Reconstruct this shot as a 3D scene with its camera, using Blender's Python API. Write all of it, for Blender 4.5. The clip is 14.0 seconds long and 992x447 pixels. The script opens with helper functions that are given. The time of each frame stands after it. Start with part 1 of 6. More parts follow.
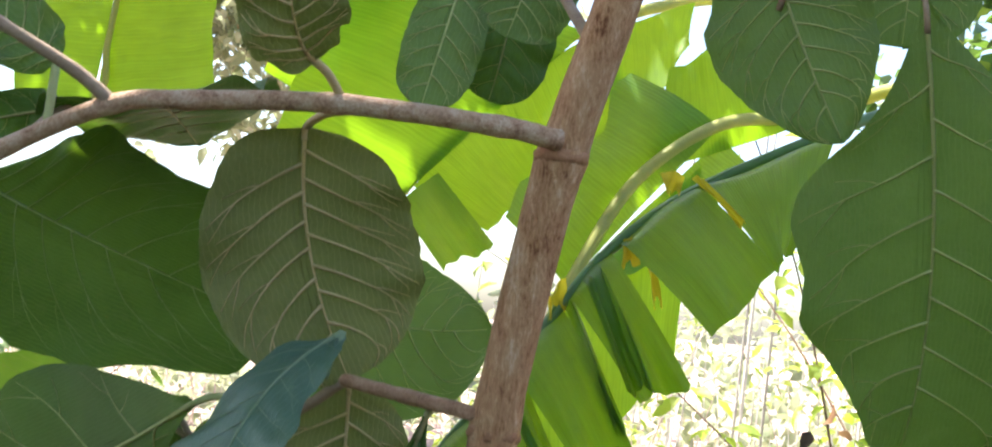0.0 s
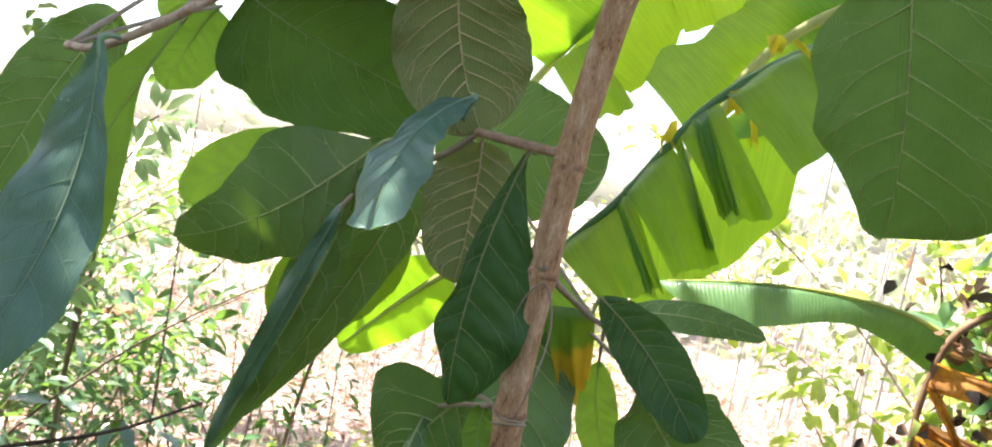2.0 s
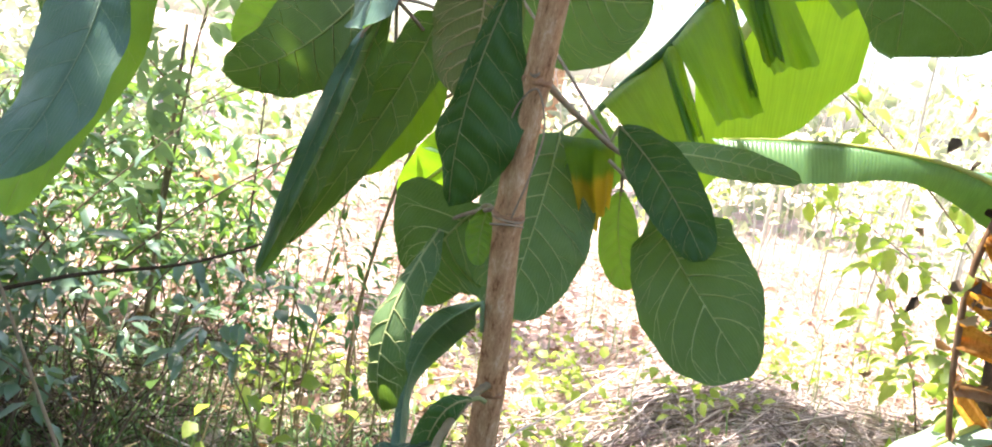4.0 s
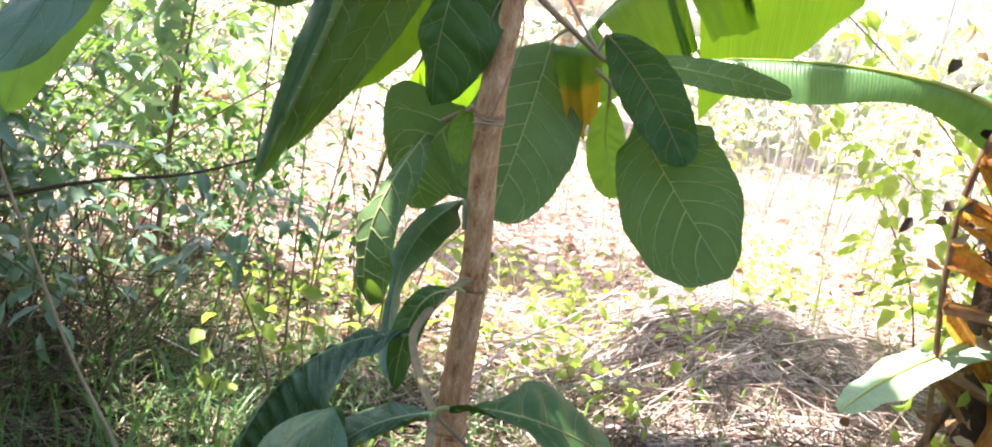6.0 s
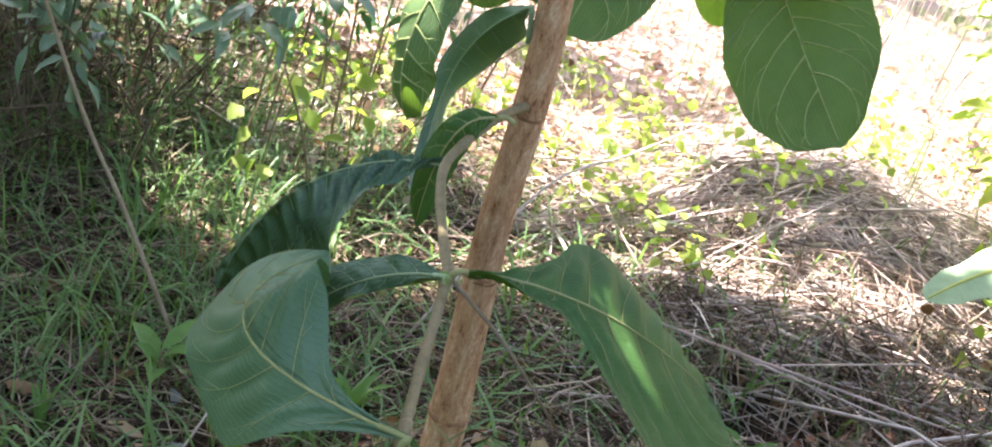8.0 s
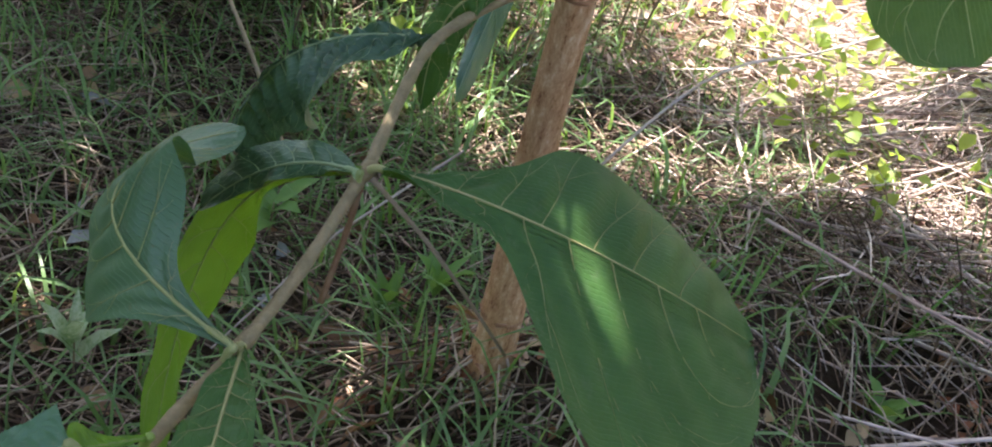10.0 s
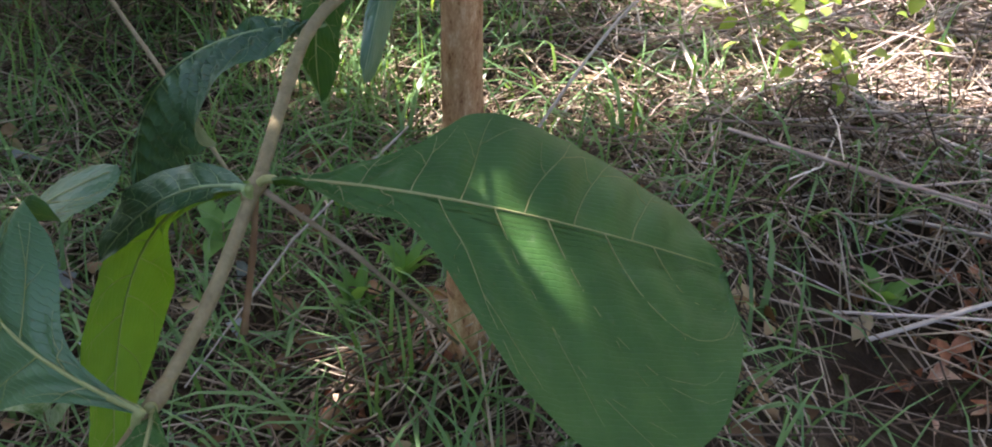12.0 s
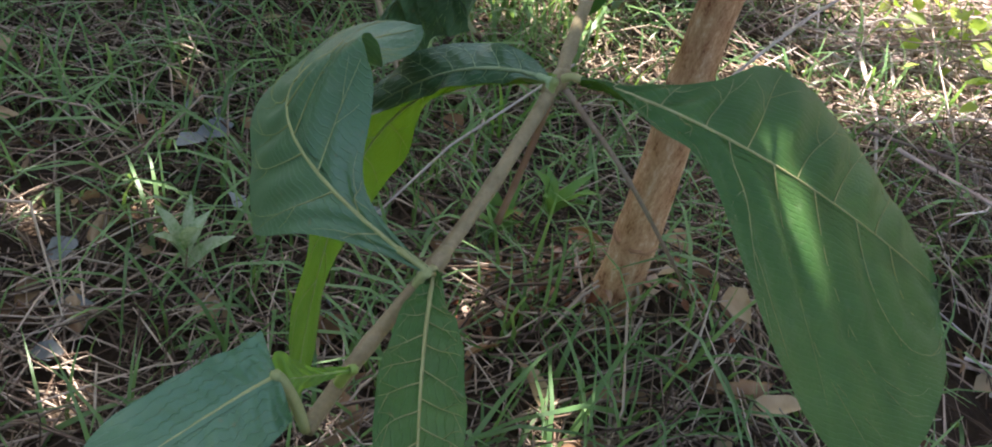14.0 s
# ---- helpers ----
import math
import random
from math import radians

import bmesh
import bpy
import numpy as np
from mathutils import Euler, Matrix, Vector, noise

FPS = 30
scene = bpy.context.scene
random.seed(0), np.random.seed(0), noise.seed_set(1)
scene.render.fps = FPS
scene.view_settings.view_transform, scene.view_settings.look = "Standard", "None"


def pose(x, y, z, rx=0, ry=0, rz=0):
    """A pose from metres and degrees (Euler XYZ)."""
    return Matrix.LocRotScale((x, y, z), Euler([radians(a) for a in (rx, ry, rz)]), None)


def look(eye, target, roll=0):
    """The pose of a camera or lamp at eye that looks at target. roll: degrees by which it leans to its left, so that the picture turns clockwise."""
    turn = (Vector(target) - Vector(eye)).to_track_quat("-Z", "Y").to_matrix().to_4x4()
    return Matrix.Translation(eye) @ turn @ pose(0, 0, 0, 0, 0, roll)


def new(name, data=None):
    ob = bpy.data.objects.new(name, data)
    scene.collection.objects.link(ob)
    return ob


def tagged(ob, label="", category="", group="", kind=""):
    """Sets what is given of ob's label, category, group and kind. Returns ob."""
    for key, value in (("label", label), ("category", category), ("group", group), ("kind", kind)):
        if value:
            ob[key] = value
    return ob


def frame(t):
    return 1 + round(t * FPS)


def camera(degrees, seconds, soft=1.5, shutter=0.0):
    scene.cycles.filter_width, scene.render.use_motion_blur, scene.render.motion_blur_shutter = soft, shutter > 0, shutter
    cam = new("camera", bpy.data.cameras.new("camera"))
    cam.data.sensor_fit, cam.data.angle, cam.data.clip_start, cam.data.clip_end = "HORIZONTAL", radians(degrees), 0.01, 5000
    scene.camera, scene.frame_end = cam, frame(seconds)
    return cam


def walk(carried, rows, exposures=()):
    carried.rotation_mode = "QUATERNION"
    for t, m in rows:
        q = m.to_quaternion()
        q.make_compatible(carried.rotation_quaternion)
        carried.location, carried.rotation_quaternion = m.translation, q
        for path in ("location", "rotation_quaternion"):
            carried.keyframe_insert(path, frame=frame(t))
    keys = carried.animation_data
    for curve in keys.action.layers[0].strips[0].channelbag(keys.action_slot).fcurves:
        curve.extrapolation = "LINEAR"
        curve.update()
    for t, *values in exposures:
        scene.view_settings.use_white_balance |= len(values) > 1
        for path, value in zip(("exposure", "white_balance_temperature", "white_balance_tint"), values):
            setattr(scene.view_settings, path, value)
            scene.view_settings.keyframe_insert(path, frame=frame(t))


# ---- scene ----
cam = camera(53.9, 14.0, soft=1.9, shutter=0.25)
PATH = [
    (0, (0.01, -0.01, 1.502), (-0.018, 1.981, 1.69), 6.0),
    (0.5, (0.014, -0.132, 1.451), (-0.012, 1.864, 1.574), 8.3),
    (1, (0.023, -0.313, 1.406), (-0.029, 1.684, 1.502), 8.5),
    (1.5, (0.067, -0.371, 1.38), (-0.084, 1.623, 1.384), 9.1),
    (2, (0.139, -0.413, 1.379), (-0.197, 1.557, 1.295), 10.4),
    (2.5, (0.226, -0.441, 1.356), (-0.205, 1.506, 1.205), 10.3),
    (3, (0.276, -0.456, 1.308), (-0.244, 1.463, 1.092), 10.1),
    (3.5, (0.296, -0.469, 1.303), (-0.23, 1.446, 1.068), 9.8),
    (4, (0.315, -0.456, 1.29), (-0.2, 1.451, 0.975), 10.1),
    (4.2, (0.323, -0.457, 1.289), (-0.195, 1.448, 0.968), 10.2),
    (6.3, (0.391, -0.494, 1.249), (-0.142, 1.374, 0.772), 11.0),
    (6.5, (0.39, -0.496, 1.244), (-0.14, 1.368, 0.747), 11.7),
    (7, (0.395, -0.489, 1.227), (-0.162, 1.35, 0.672), 13.2),
    (7.5, (0.384, -0.404, 1.223), (-0.199, 1.373, 0.515), 14.5),
    (8, (0.334, -0.245, 1.223), (-0.192, 1.483, 0.365), 18.5),
    (8.5, (0.34, -0.138, 1.231), (-0.366, 1.415, 0.188), 18.2),
    (8.7, (0.354, -0.102, 1.235), (-0.428, 1.361, 0.118), 18.5),
    (10.8, (0.55, 0.046, 1.26), (-0.321, 1.349, 0.017), 15.7),
    (11, (0.547, 0.06, 1.253), (-0.298, 1.367, -0.003), 12.4),
    (11.5, (0.544, 0.077, 1.245), (-0.259, 1.401, -0.021), 8.4),
    (12, (0.512, 0.092, 1.235), (-0.272, 1.419, -0.04), 6.1),
    (12.5, (0.495, 0.099, 1.225), (-0.283, 1.419, -0.06), 5.5),
    (13, (0.452, 0.06, 1.219), (-0.331, 1.365, -0.078), 10.1),
    (13.5, (0.416, 0.006, 1.191), (-0.406, 1.223, -0.168), 17.8),
    (14, (0.402, -0.01, 1.186), (-0.416, 1.202, -0.179), 18.7),
]

walk(cam, [(t, look(eye, target, roll)) for t, eye, target, roll in PATH],
     exposures=[(0.0, 2.14), (1.0, 2.30), (2.0, 2.41), (3.0, 2.50), (6.5, 2.55), (7.4, 2.60), (8.0, 2.68), (8.6, 2.54), (9.5, 2.38), (11.0, 2.25), (14.0, 2.35)])

# ---- world and sun ----
SUN_EL, SUN_AZ = 68.0, -75.0     # degrees above the horizon; degrees to the right of +y
world = bpy.data.worlds.new("sky")
scene.world = world
world.use_nodes = True
wn, wl = world.node_tree.nodes, world.node_tree.links
sky = wn.new("ShaderNodeTexSky")
sky.sky_type = "NISHITA"
sky.sun_disc = False
sky.sun_elevation, sky.sun_rotation = radians(SUN_EL), radians(SUN_AZ)
sky.dust_density, sky.air_density, sky.ozone_density = 2.6, 1.0, 0.5
wl.new(sky.outputs[0], wn["Background"].inputs[0])
wn["Background"].inputs[1].default_value = 0.115
sun_dir = Vector((math.sin(radians(SUN_AZ)) * math.cos(radians(SUN_EL)), math.cos(radians(SUN_AZ)) * math.cos(radians(SUN_EL)), math.sin(radians(SUN_EL))))
sun = bpy.data.lights.new("sun", "SUN")
sun.energy, sun.angle, sun.color = 5.0, radians(0.5), (1.0, 0.95, 0.86)
new("sun", sun).matrix_world = look(sun_dir * 30, (0, 0, 0))

# ---- materials ----
rng = np.random.default_rng(7)


def nodes_of(name):
    m = bpy.data.materials.new(name)
    m.use_nodes = True
    n, l = m.node_tree.nodes, m.node_tree.links
    n.clear()
    return m, n, l


def ramp(n, l, source, stops):
    r = n.new("ShaderNodeValToRGB")
    while len(r.color_ramp.elements) < len(stops):
        r.color_ramp.elements.new(0.5)
    for e, (at, c) in zip(r.color_ramp.elements, stops):
        e.position, e.color = at, (*c, 1)
    l.new(source, r.inputs[0])
    return r.outputs[0]


def noise_tex(n, l, coord, scale, detail=4, rough=0.6, dist=0.0):
    t = n.new("ShaderNodeTexNoise")
    t.inputs["Scale"].default_value, t.inputs["Detail"].default_value = scale, detail
    t.inputs["Roughness"].default_value, t.inputs["Distortion"].default_value = rough, dist
    l.new(coord, t.inputs["Vector"])
    return t.outputs["Fac"]


def math_node(n, l, op, a, b=None, c=None):
    t = n.new("ShaderNodeMath")
    t.operation = op
    for i, v in enumerate((a, b, c)):
        if v is None:
            continue
        if isinstance(v, (int, float)):
            t.inputs[i].default_value = v
        else:
            l.new(v, t.inputs[i])
    return t.outputs[0]


def mix_rgb(n, l, mode, fac, a, b):
    t = n.new("ShaderNodeMix")
    t.data_type, t.blend_type = "RGBA", mode
    for sock, v in ((t.inputs[0], fac), (t.inputs[6], a), (t.inputs[7], b)):
        if isinstance(v, (int, float)):
            sock.default_value = v
        elif isinstance(v, tuple):
            sock.default_value = (*v, 1)
        else:
            l.new(v, sock)
    return t.outputs[2]


def finish(n, l, colour, rough, spec, bump=None, bump_m=0.001, through_colour=None, through_fac=0.0, vary=0.25):
    """Principled surface, with some light let through for leaves."""
    out = n.new("ShaderNodeOutputMaterial")
    p = n.new("ShaderNodeBsdfPrincipled")
    info = n.new("ShaderNodeObjectInfo")
    hsv = n.new("ShaderNodeHueSaturation")
    l.new(colour, hsv.inputs["Color"])
    l.new(math_node(n, l, "MULTIPLY_ADD", info.outputs["Random"], vary, 1 - vary / 2), hsv.inputs["Value"])
    l.new(hsv.outputs[0], p.inputs["Base Color"])
    if isinstance(rough, (int, float)):
        p.inputs["Roughness"].default_value = rough
    else:
        l.new(rough, p.inputs["Roughness"])
    p.inputs["Specular IOR Level"].default_value = spec
    if bump is not None:
        b = n.new("ShaderNodeBump")
        b.inputs["Strength"].default_value, b.inputs["Distance"].default_value = 1.0, bump_m
        l.new(bump, b.inputs["Height"])
        l.new(b.outputs[0], p.inputs["Normal"])
    if through_fac:
        tr = n.new("ShaderNodeBsdfTranslucent")
        l.new(through_colour, tr.inputs[0])
        mx = n.new("ShaderNodeMixShader")
        mx.inputs[0].default_value = through_fac
        l.new(p.outputs[0], mx.inputs[1])
        l.new(tr.outputs[0], mx.inputs[2])
        l.new(mx.outputs[0], out.inputs[0])
    else:
        l.new(p.outputs[0], out.inputs[0])


def broad_leaf(name, low, high, glow, fac, rough, spec, net=0.5):
    """Large leaf: cloudy colour, a net of fine veins, ladder veins between the side veins, specks and pale scars."""
    m, n, l = nodes_of(name)
    tc = n.new("ShaderNodeTexCoord")
    ob, uv = tc.outputs["Object"], tc.outputs["UV"]
    cloud = noise_tex(n, l, ob, 16, 5)
    col = ramp(n, l, cloud, [(0.3, low), (0.7, high)])
    vor = n.new("ShaderNodeTexVoronoi")
    vor.feature = "DISTANCE_TO_EDGE"
    vor.inputs["Scale"].default_value = 210
    l.new(ob, vor.inputs["Vector"])
    fine = math_node(n, l, "SUBTRACT", 1.0, math_node(n, l, "MULTIPLY", vor.outputs["Distance"], 7.0))
    fine = math_node(n, l, "MAXIMUM", fine, 0.0)
    vor2 = n.new("ShaderNodeTexVoronoi")
    vor2.feature = "DISTANCE_TO_EDGE"
    vor2.inputs["Scale"].default_value = 75
    l.new(ob, vor2.inputs["Vector"])
    mid = math_node(n, l, "MAXIMUM", math_node(n, l, "SUBTRACT", 1.0, math_node(n, l, "MULTIPLY", vor2.outputs["Distance"], 11.0)), 0.0)
    lines = math_node(n, l, "MAXIMUM", math_node(n, l, "MULTIPLY", fine, 0.22), math_node(n, l, "MULTIPLY", mid, 0.3))
    vm = n.new("ShaderNodeUVMap")
    vm.uv_map = "VeinMap"
    vs = n.new("ShaderNodeSeparateXYZ")
    l.new(vm.outputs[0], vs.inputs[0])
    flat = n.new("ShaderNodeMapping")
    flat.inputs["Scale"].default_value = (1.3, 0.10, 1.0)
    l.new(vm.outputs[0], flat.inputs[0])
    step = math_node(n, l, "ADD", vs.outputs[1], math_node(n, l, "MULTIPLY", noise_tex(n, l, flat.outputs[0], 1.0, 3), 2.4))
    tri = math_node(n, l, "MULTIPLY", math_node(n, l, "ABSOLUTE", math_node(n, l, "SUBTRACT", math_node(n, l, "FRACT", step), 0.5)), 2.0)
    ladder = math_node(n, l, "MULTIPLY", math_node(n, l, "MAXIMUM", math_node(n, l, "SUBTRACT", tri, 0.74), 0.0), 4.0)
    lines = math_node(n, l, "MAXIMUM", lines, ladder)
    pale = tuple(min(1.0, c * 1.9 + k) for c, k in zip(high, (0.06, 0.05, 0.01)))
    col = mix_rgb(n, l, "MIX", math_node(n, l, "MULTIPLY", lines, net), col, pale)
    speck = ramp(n, l, noise_tex(n, l, ob, 130, 2), [(0.70, (0, 0, 0)), (0.74, (1, 1, 1))])
    col = mix_rgb(n, l, "MIX", math_node(n, l, "MULTIPLY", speck, 0.35), col, (0.16, 0.11, 0.05))
    dust = ramp(n, l, noise_tex(n, l, ob, 42, 6, 0.75), [(0.56, (0, 0, 0)), (0.8, (1, 1, 1))])
    col = mix_rgb(n, l, "MIX", math_node(n, l, "MULTIPLY", dust, 0.22), col, (0.32, 0.33, 0.26))
    glow_col = mix_rgb(n, l, "MULTIPLY", math_node(n, l, "MULTIPLY", lines, 0.5), ramp(n, l, cloud, [(0.25, tuple(0.8 * c for c in glow)), (0.75, glow)]), (0.45, 0.5, 0.3))
    rgh = math_node(n, l, "MULTIPLY_ADD", dust, 0.25, rough)
    h = math_node(n, l, "ADD", math_node(n, l, "MULTIPLY", lines, -0.6 if spec > 0.4 else 0.6), math_node(n, l, "MULTIPLY", noise_tex(n, l, ob, 60, 3), 0.8))
    finish(n, l, col, rgh, spec, h, 0.0006, glow_col, fac, 0.22)
    return m


def plain(name, stops, scale, rough=0.8, spec=0.2, bump_m=0.002, glow=None, fac=0.0, vary=0.25, stretch=(1, 1, 1), island=0.0):
    """Cloudy two-scale colour with relief; island: how far each loose piece differs."""
    m, n, l = nodes_of(name)
    tc = n.new("ShaderNodeTexCoord")
    mp = n.new("ShaderNodeMapping")
    mp.inputs["Scale"].default_value = stretch
    l.new(tc.outputs["Object"], mp.inputs[0])
    a = noise_tex(n, l, mp.outputs[0], scale, 5, 0.65)
    b = noise_tex(n, l, mp.outputs[0], scale * 6, 4, 0.7)
    f = math_node(n, l, "ADD", math_node(n, l, "MULTIPLY", a, 0.62), math_node(n, l, "MULTIPLY", b, 0.38))
    if island:
        g = n.new("ShaderNodeNewGeometry")
        f = math_node(n, l, "ADD", f, math_node(n, l, "MULTIPLY", math_node(n, l, "SUBTRACT", g.outputs["Random Per Island"], 0.5), island))
    col = ramp(n, l, f, stops)
    gl = None
    if fac:
        gl = mix_rgb(n, l, "MIX", 0.65, col, glow)
    finish(n, l, col, rough, spec, b, bump_m, gl, fac, vary)
    return m


def banana_mat(name, low, high, glow, fac, rough=0.42, spec=0.3, brown=0.0):
    """Lamina with close parallel side veins across the leaf, scratches and a dry yellow rim where asked."""
    m, n, l = nodes_of(name)
    tc = n.new("ShaderNodeTexCoord")
    uv, ob = tc.outputs["UV"], tc.outputs["Object"]
    sep = n.new("ShaderNodeSeparateXYZ")
    l.new(uv, sep.inputs[0])
    wob = noise_tex(n, l, ob, 5, 3)
    x = math_node(n, l, "ADD", sep.outputs[0], math_node(n, l, "MULTIPLY", wob, 0.05))
    comb = n.new("ShaderNodeCombineXYZ")
    l.new(math_node(n, l, "MULTIPLY", x, 60.0), comb.inputs[0])
    l.new(math_node(n, l, "MULTIPLY", sep.outputs[1], 2.0), comb.inputs[1])
    streak = noise_tex(n, l, comb.outputs[0], 1.0, 3)
    fine = math_node(n, l, "ABSOLUTE", math_node(n, l, "SINE", math_node(n, l, "MULTIPLY", x, 150.0)))
    f = math_node(n, l, "ADD", math_node(n, l, "MULTIPLY", streak, 0.6), math_node(n, l, "MULTIPLY", noise_tex(n, l, ob, 7, 4), 0.4))
    col = ramp(n, l, f, [(0.32, low), (0.68, high)])
    gcol = ramp(n, l, f, [(0.3, tuple(0.7 * c for c in glow)), (0.7, glow)])
    gcol = mix_rgb(n, l, "MULTIPLY", math_node(n, l, "MULTIPLY", fine, 0.25), gcol, (0.6, 0.7, 0.4))
    if brown:
        e = math_node(n, l, "ADD", sep.outputs[1], math_node(n, l, "MULTIPLY", streak, 0.35))
        k = ramp(n, l, e, [(1.12 - brown, (0, 0, 0)), (1.22 - brown, (1, 1, 1))])
        col = mix_rgb(n, l, "MIX", k, col, (0.55, 0.36, 0.03))
        gcol = mix_rgb(n, l, "MIX", k, gcol, (0.8, 0.5, 0.03))
    finish(n, l, col, rough, spec, math_node(n, l, "ADD", fine, streak), 0.0008, gcol, fac, 0.32)
    return m


LEAF = {
    "under": broad_leaf("leaf_underside", (0.070, 0.125, 0.050), (0.114, 0.176, 0.076), (0.22, 0.38, 0.03), 0.26, 0.6, 0.22, 0.5),
    "upper": broad_leaf("leaf_upper_side", (0.027, 0.074, 0.019), (0.052, 0.112, 0.031), (0.20, 0.38, 0.02), 0.12, 0.5, 0.22, 0.12),
    "veined": broad_leaf("leaf_veined_side", (0.038, 0.084, 0.030), (0.070, 0.128, 0.048), (0.24, 0.44, 0.02), 0.16, 0.55, 0.25, 0.55),
    "thin": broad_leaf("leaf_thin_side", (0.032, 0.075, 0.018), (0.055, 0.110, 0.030), (0.36, 0.60, 0.02), 0.34, 0.5, 0.25, 0.25),
    "downy": broad_leaf("leaf_downy_underside", (0.140, 0.148, 0.062), (0.205, 0.205, 0.096), (0.26, 0.34, 0.04), 0.18, 0.75, 0.15, 0.42),
    # Waxy gloss, with the sky's reflection also put into the bluish colour.
    "waxy": broad_leaf("leaf_waxy_sky_sheen", (0.050, 0.118, 0.088), (0.090, 0.165, 0.126), (0.20, 0.40, 0.02), 0.16, 0.42, 0.65, 0.22),
    # Green lightened for sky sheen, on top of the real gloss.
    "sheen": broad_leaf("leaf_sheen_side", (0.046, 0.108, 0.056), (0.078, 0.148, 0.080), (0.20, 0.38, 0.02), 0.12, 0.40, 0.5, 0.12),
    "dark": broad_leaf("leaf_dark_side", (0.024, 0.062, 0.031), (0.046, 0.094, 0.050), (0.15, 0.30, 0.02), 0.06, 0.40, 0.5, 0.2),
    # Brighter, yellower leaf copy; the light from behind is put into its colour.
    "bright": broad_leaf("leaf_backlit", (0.07, 0.15, 0.035), (0.11, 0.2, 0.045), (0.38, 0.62, 0.05), 0.5, 0.5, 0.3, 0.35),
}


def vein_mat(name, low, high):
    return plain(name, [(0.3, low), (0.7, high)], 60, 0.6, 0.25, 0.0003, glow=(0.55, 0.6, 0.2), fac=0.10)


VEIN = {
    "under": vein_mat("vein_pale", (0.32, 0.36, 0.14), (0.46, 0.48, 0.22)),
    "upper": vein_mat("vein_green", (0.22, 0.21, 0.085), (0.33, 0.31, 0.15)),
    "veined": vein_mat("vein_light", (0.26, 0.32, 0.16), (0.38, 0.44, 0.24)),
    "thin": vein_mat("vein_thin", (0.17, 0.21, 0.07), (0.27, 0.31, 0.12)),
    "downy": vein_mat("vein_tan", (0.50, 0.37, 0.20), (0.68, 0.53, 0.32)),
    "waxy": vein_mat("vein_waxy", (0.17, 0.25, 0.15), (0.27, 0.34, 0.22)),
    "sheen": vein_mat("vein_sheen", (0.24, 0.25, 0.10), (0.36, 0.36, 0.17)),
    "dark": vein_mat("vein_dark", (0.20, 0.26, 0.14), (0.30, 0.36, 0.20)),
    "bright": vein_mat("vein_backlit", (0.20, 0.28, 0.07), (0.32, 0.40, 0.1)),
}
BARK = plain("bark_young", [(0.37, (0.25, 0.095, 0.042)), (0.44, (0.55, 0.275, 0.140)), (0.54, (0.71, 0.410, 0.230)), (0.65, (0.89, 0.66, 0.46))], 80, 0.75, 0.25, 0.0050, stretch=(1, 1, 0.30))
BRANCH = plain("branch_bark", [(0.36, (0.26, 0.13, 0.08)), (0.48, (0.56, 0.35, 0.235)), (0.64, (0.78, 0.60, 0.46))], 70, 0.7, 0.25, 0.002)
BROWN_BRANCH = plain("brown_branch_bark", [(0.34, (0.16, 0.075, 0.045)), (0.48, (0.34, 0.19, 0.12)), (0.66, (0.52, 0.34, 0.24))], 60, 0.7, 0.25, 0.002)
SCAR = plain("leaf_scar_bark", [(0.3, (0.26, 0.11, 0.06)), (0.7, (0.55, 0.30, 0.18))], 60, 0.8, 0.2, 0.002)
TWIG = plain("twig_bark", [(0.3, (0.24, 0.16, 0.11)), (0.7, (0.44, 0.33, 0.25))], 50, 0.7, 0.25, 0.0012)
GREEN_STEM = plain("green_stem", [(0.3, (0.14, 0.105, 0.055)), (0.7, (0.29, 0.22, 0.125))], 60, 0.6, 0.3, 0.0008)
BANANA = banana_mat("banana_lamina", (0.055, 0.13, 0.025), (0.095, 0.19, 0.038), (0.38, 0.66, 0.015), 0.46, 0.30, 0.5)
# Lit copy of BANANA: light through the leaf is put into a brighter lime.
BANANA_LIT = banana_mat("banana_lamina_lit", (0.07, 0.17, 0.022), (0.12, 0.25, 0.036), (0.40, 0.70, 0.02), 0.60)
# Lighter, bluer copy of BANANA with the sky's sheen painted into it.
BANANA_SHEEN = banana_mat("banana_lamina_sheen", (0.08, 0.17, 0.07), (0.13, 0.24, 0.10), (0.32, 0.55, 0.06), 0.34, 0.32, 0.5)
BANANA_RIM = banana_mat("banana_lamina_rimmed", (0.055, 0.13, 0.025), (0.095, 0.19, 0.038), (0.38, 0.66, 0.015), 0.46, 0.30, 0.5, brown=0.05)
BANANA_YELLOW = banana_mat("banana_torn_yellow", (0.62, 0.48, 0.03), (0.80, 0.68, 0.06), (0.95, 0.80, 0.04), 0.5, 0.5, 0.3)
BANANA_DRY = banana_mat("banana_lamina_yellowing", (0.05, 0.12, 0.02), (0.09, 0.18, 0.03), (0.4, 0.6, 0.03), 0.5, brown=0.5)
BANANA_DRY_STREAK = banana_mat("banana_lamina_streaked", (0.05, 0.13, 0.03), (0.12, 0.21, 0.05), (0.38, 0.62, 0.04), 0.5, 0.4, 0.3, brown=0.12)
# Pale lamina for the low leaf; full sun is painted into its colour.
BANANA_PALE = banana_mat("banana_lamina_sunlit", (0.22, 0.32, 0.20), (0.34, 0.44, 0.30), (0.4, 0.6, 0.15), 0.3, 0.45, 0.4)
BANANA_RIB = plain("banana_midrib", [(0.3, (0.36, 0.40, 0.10)), (0.7, (0.56, 0.56, 0.20))], 14, 0.45, 0.4, 0.001, glow=(0.75, 0.75, 0.15), fac=0.3)
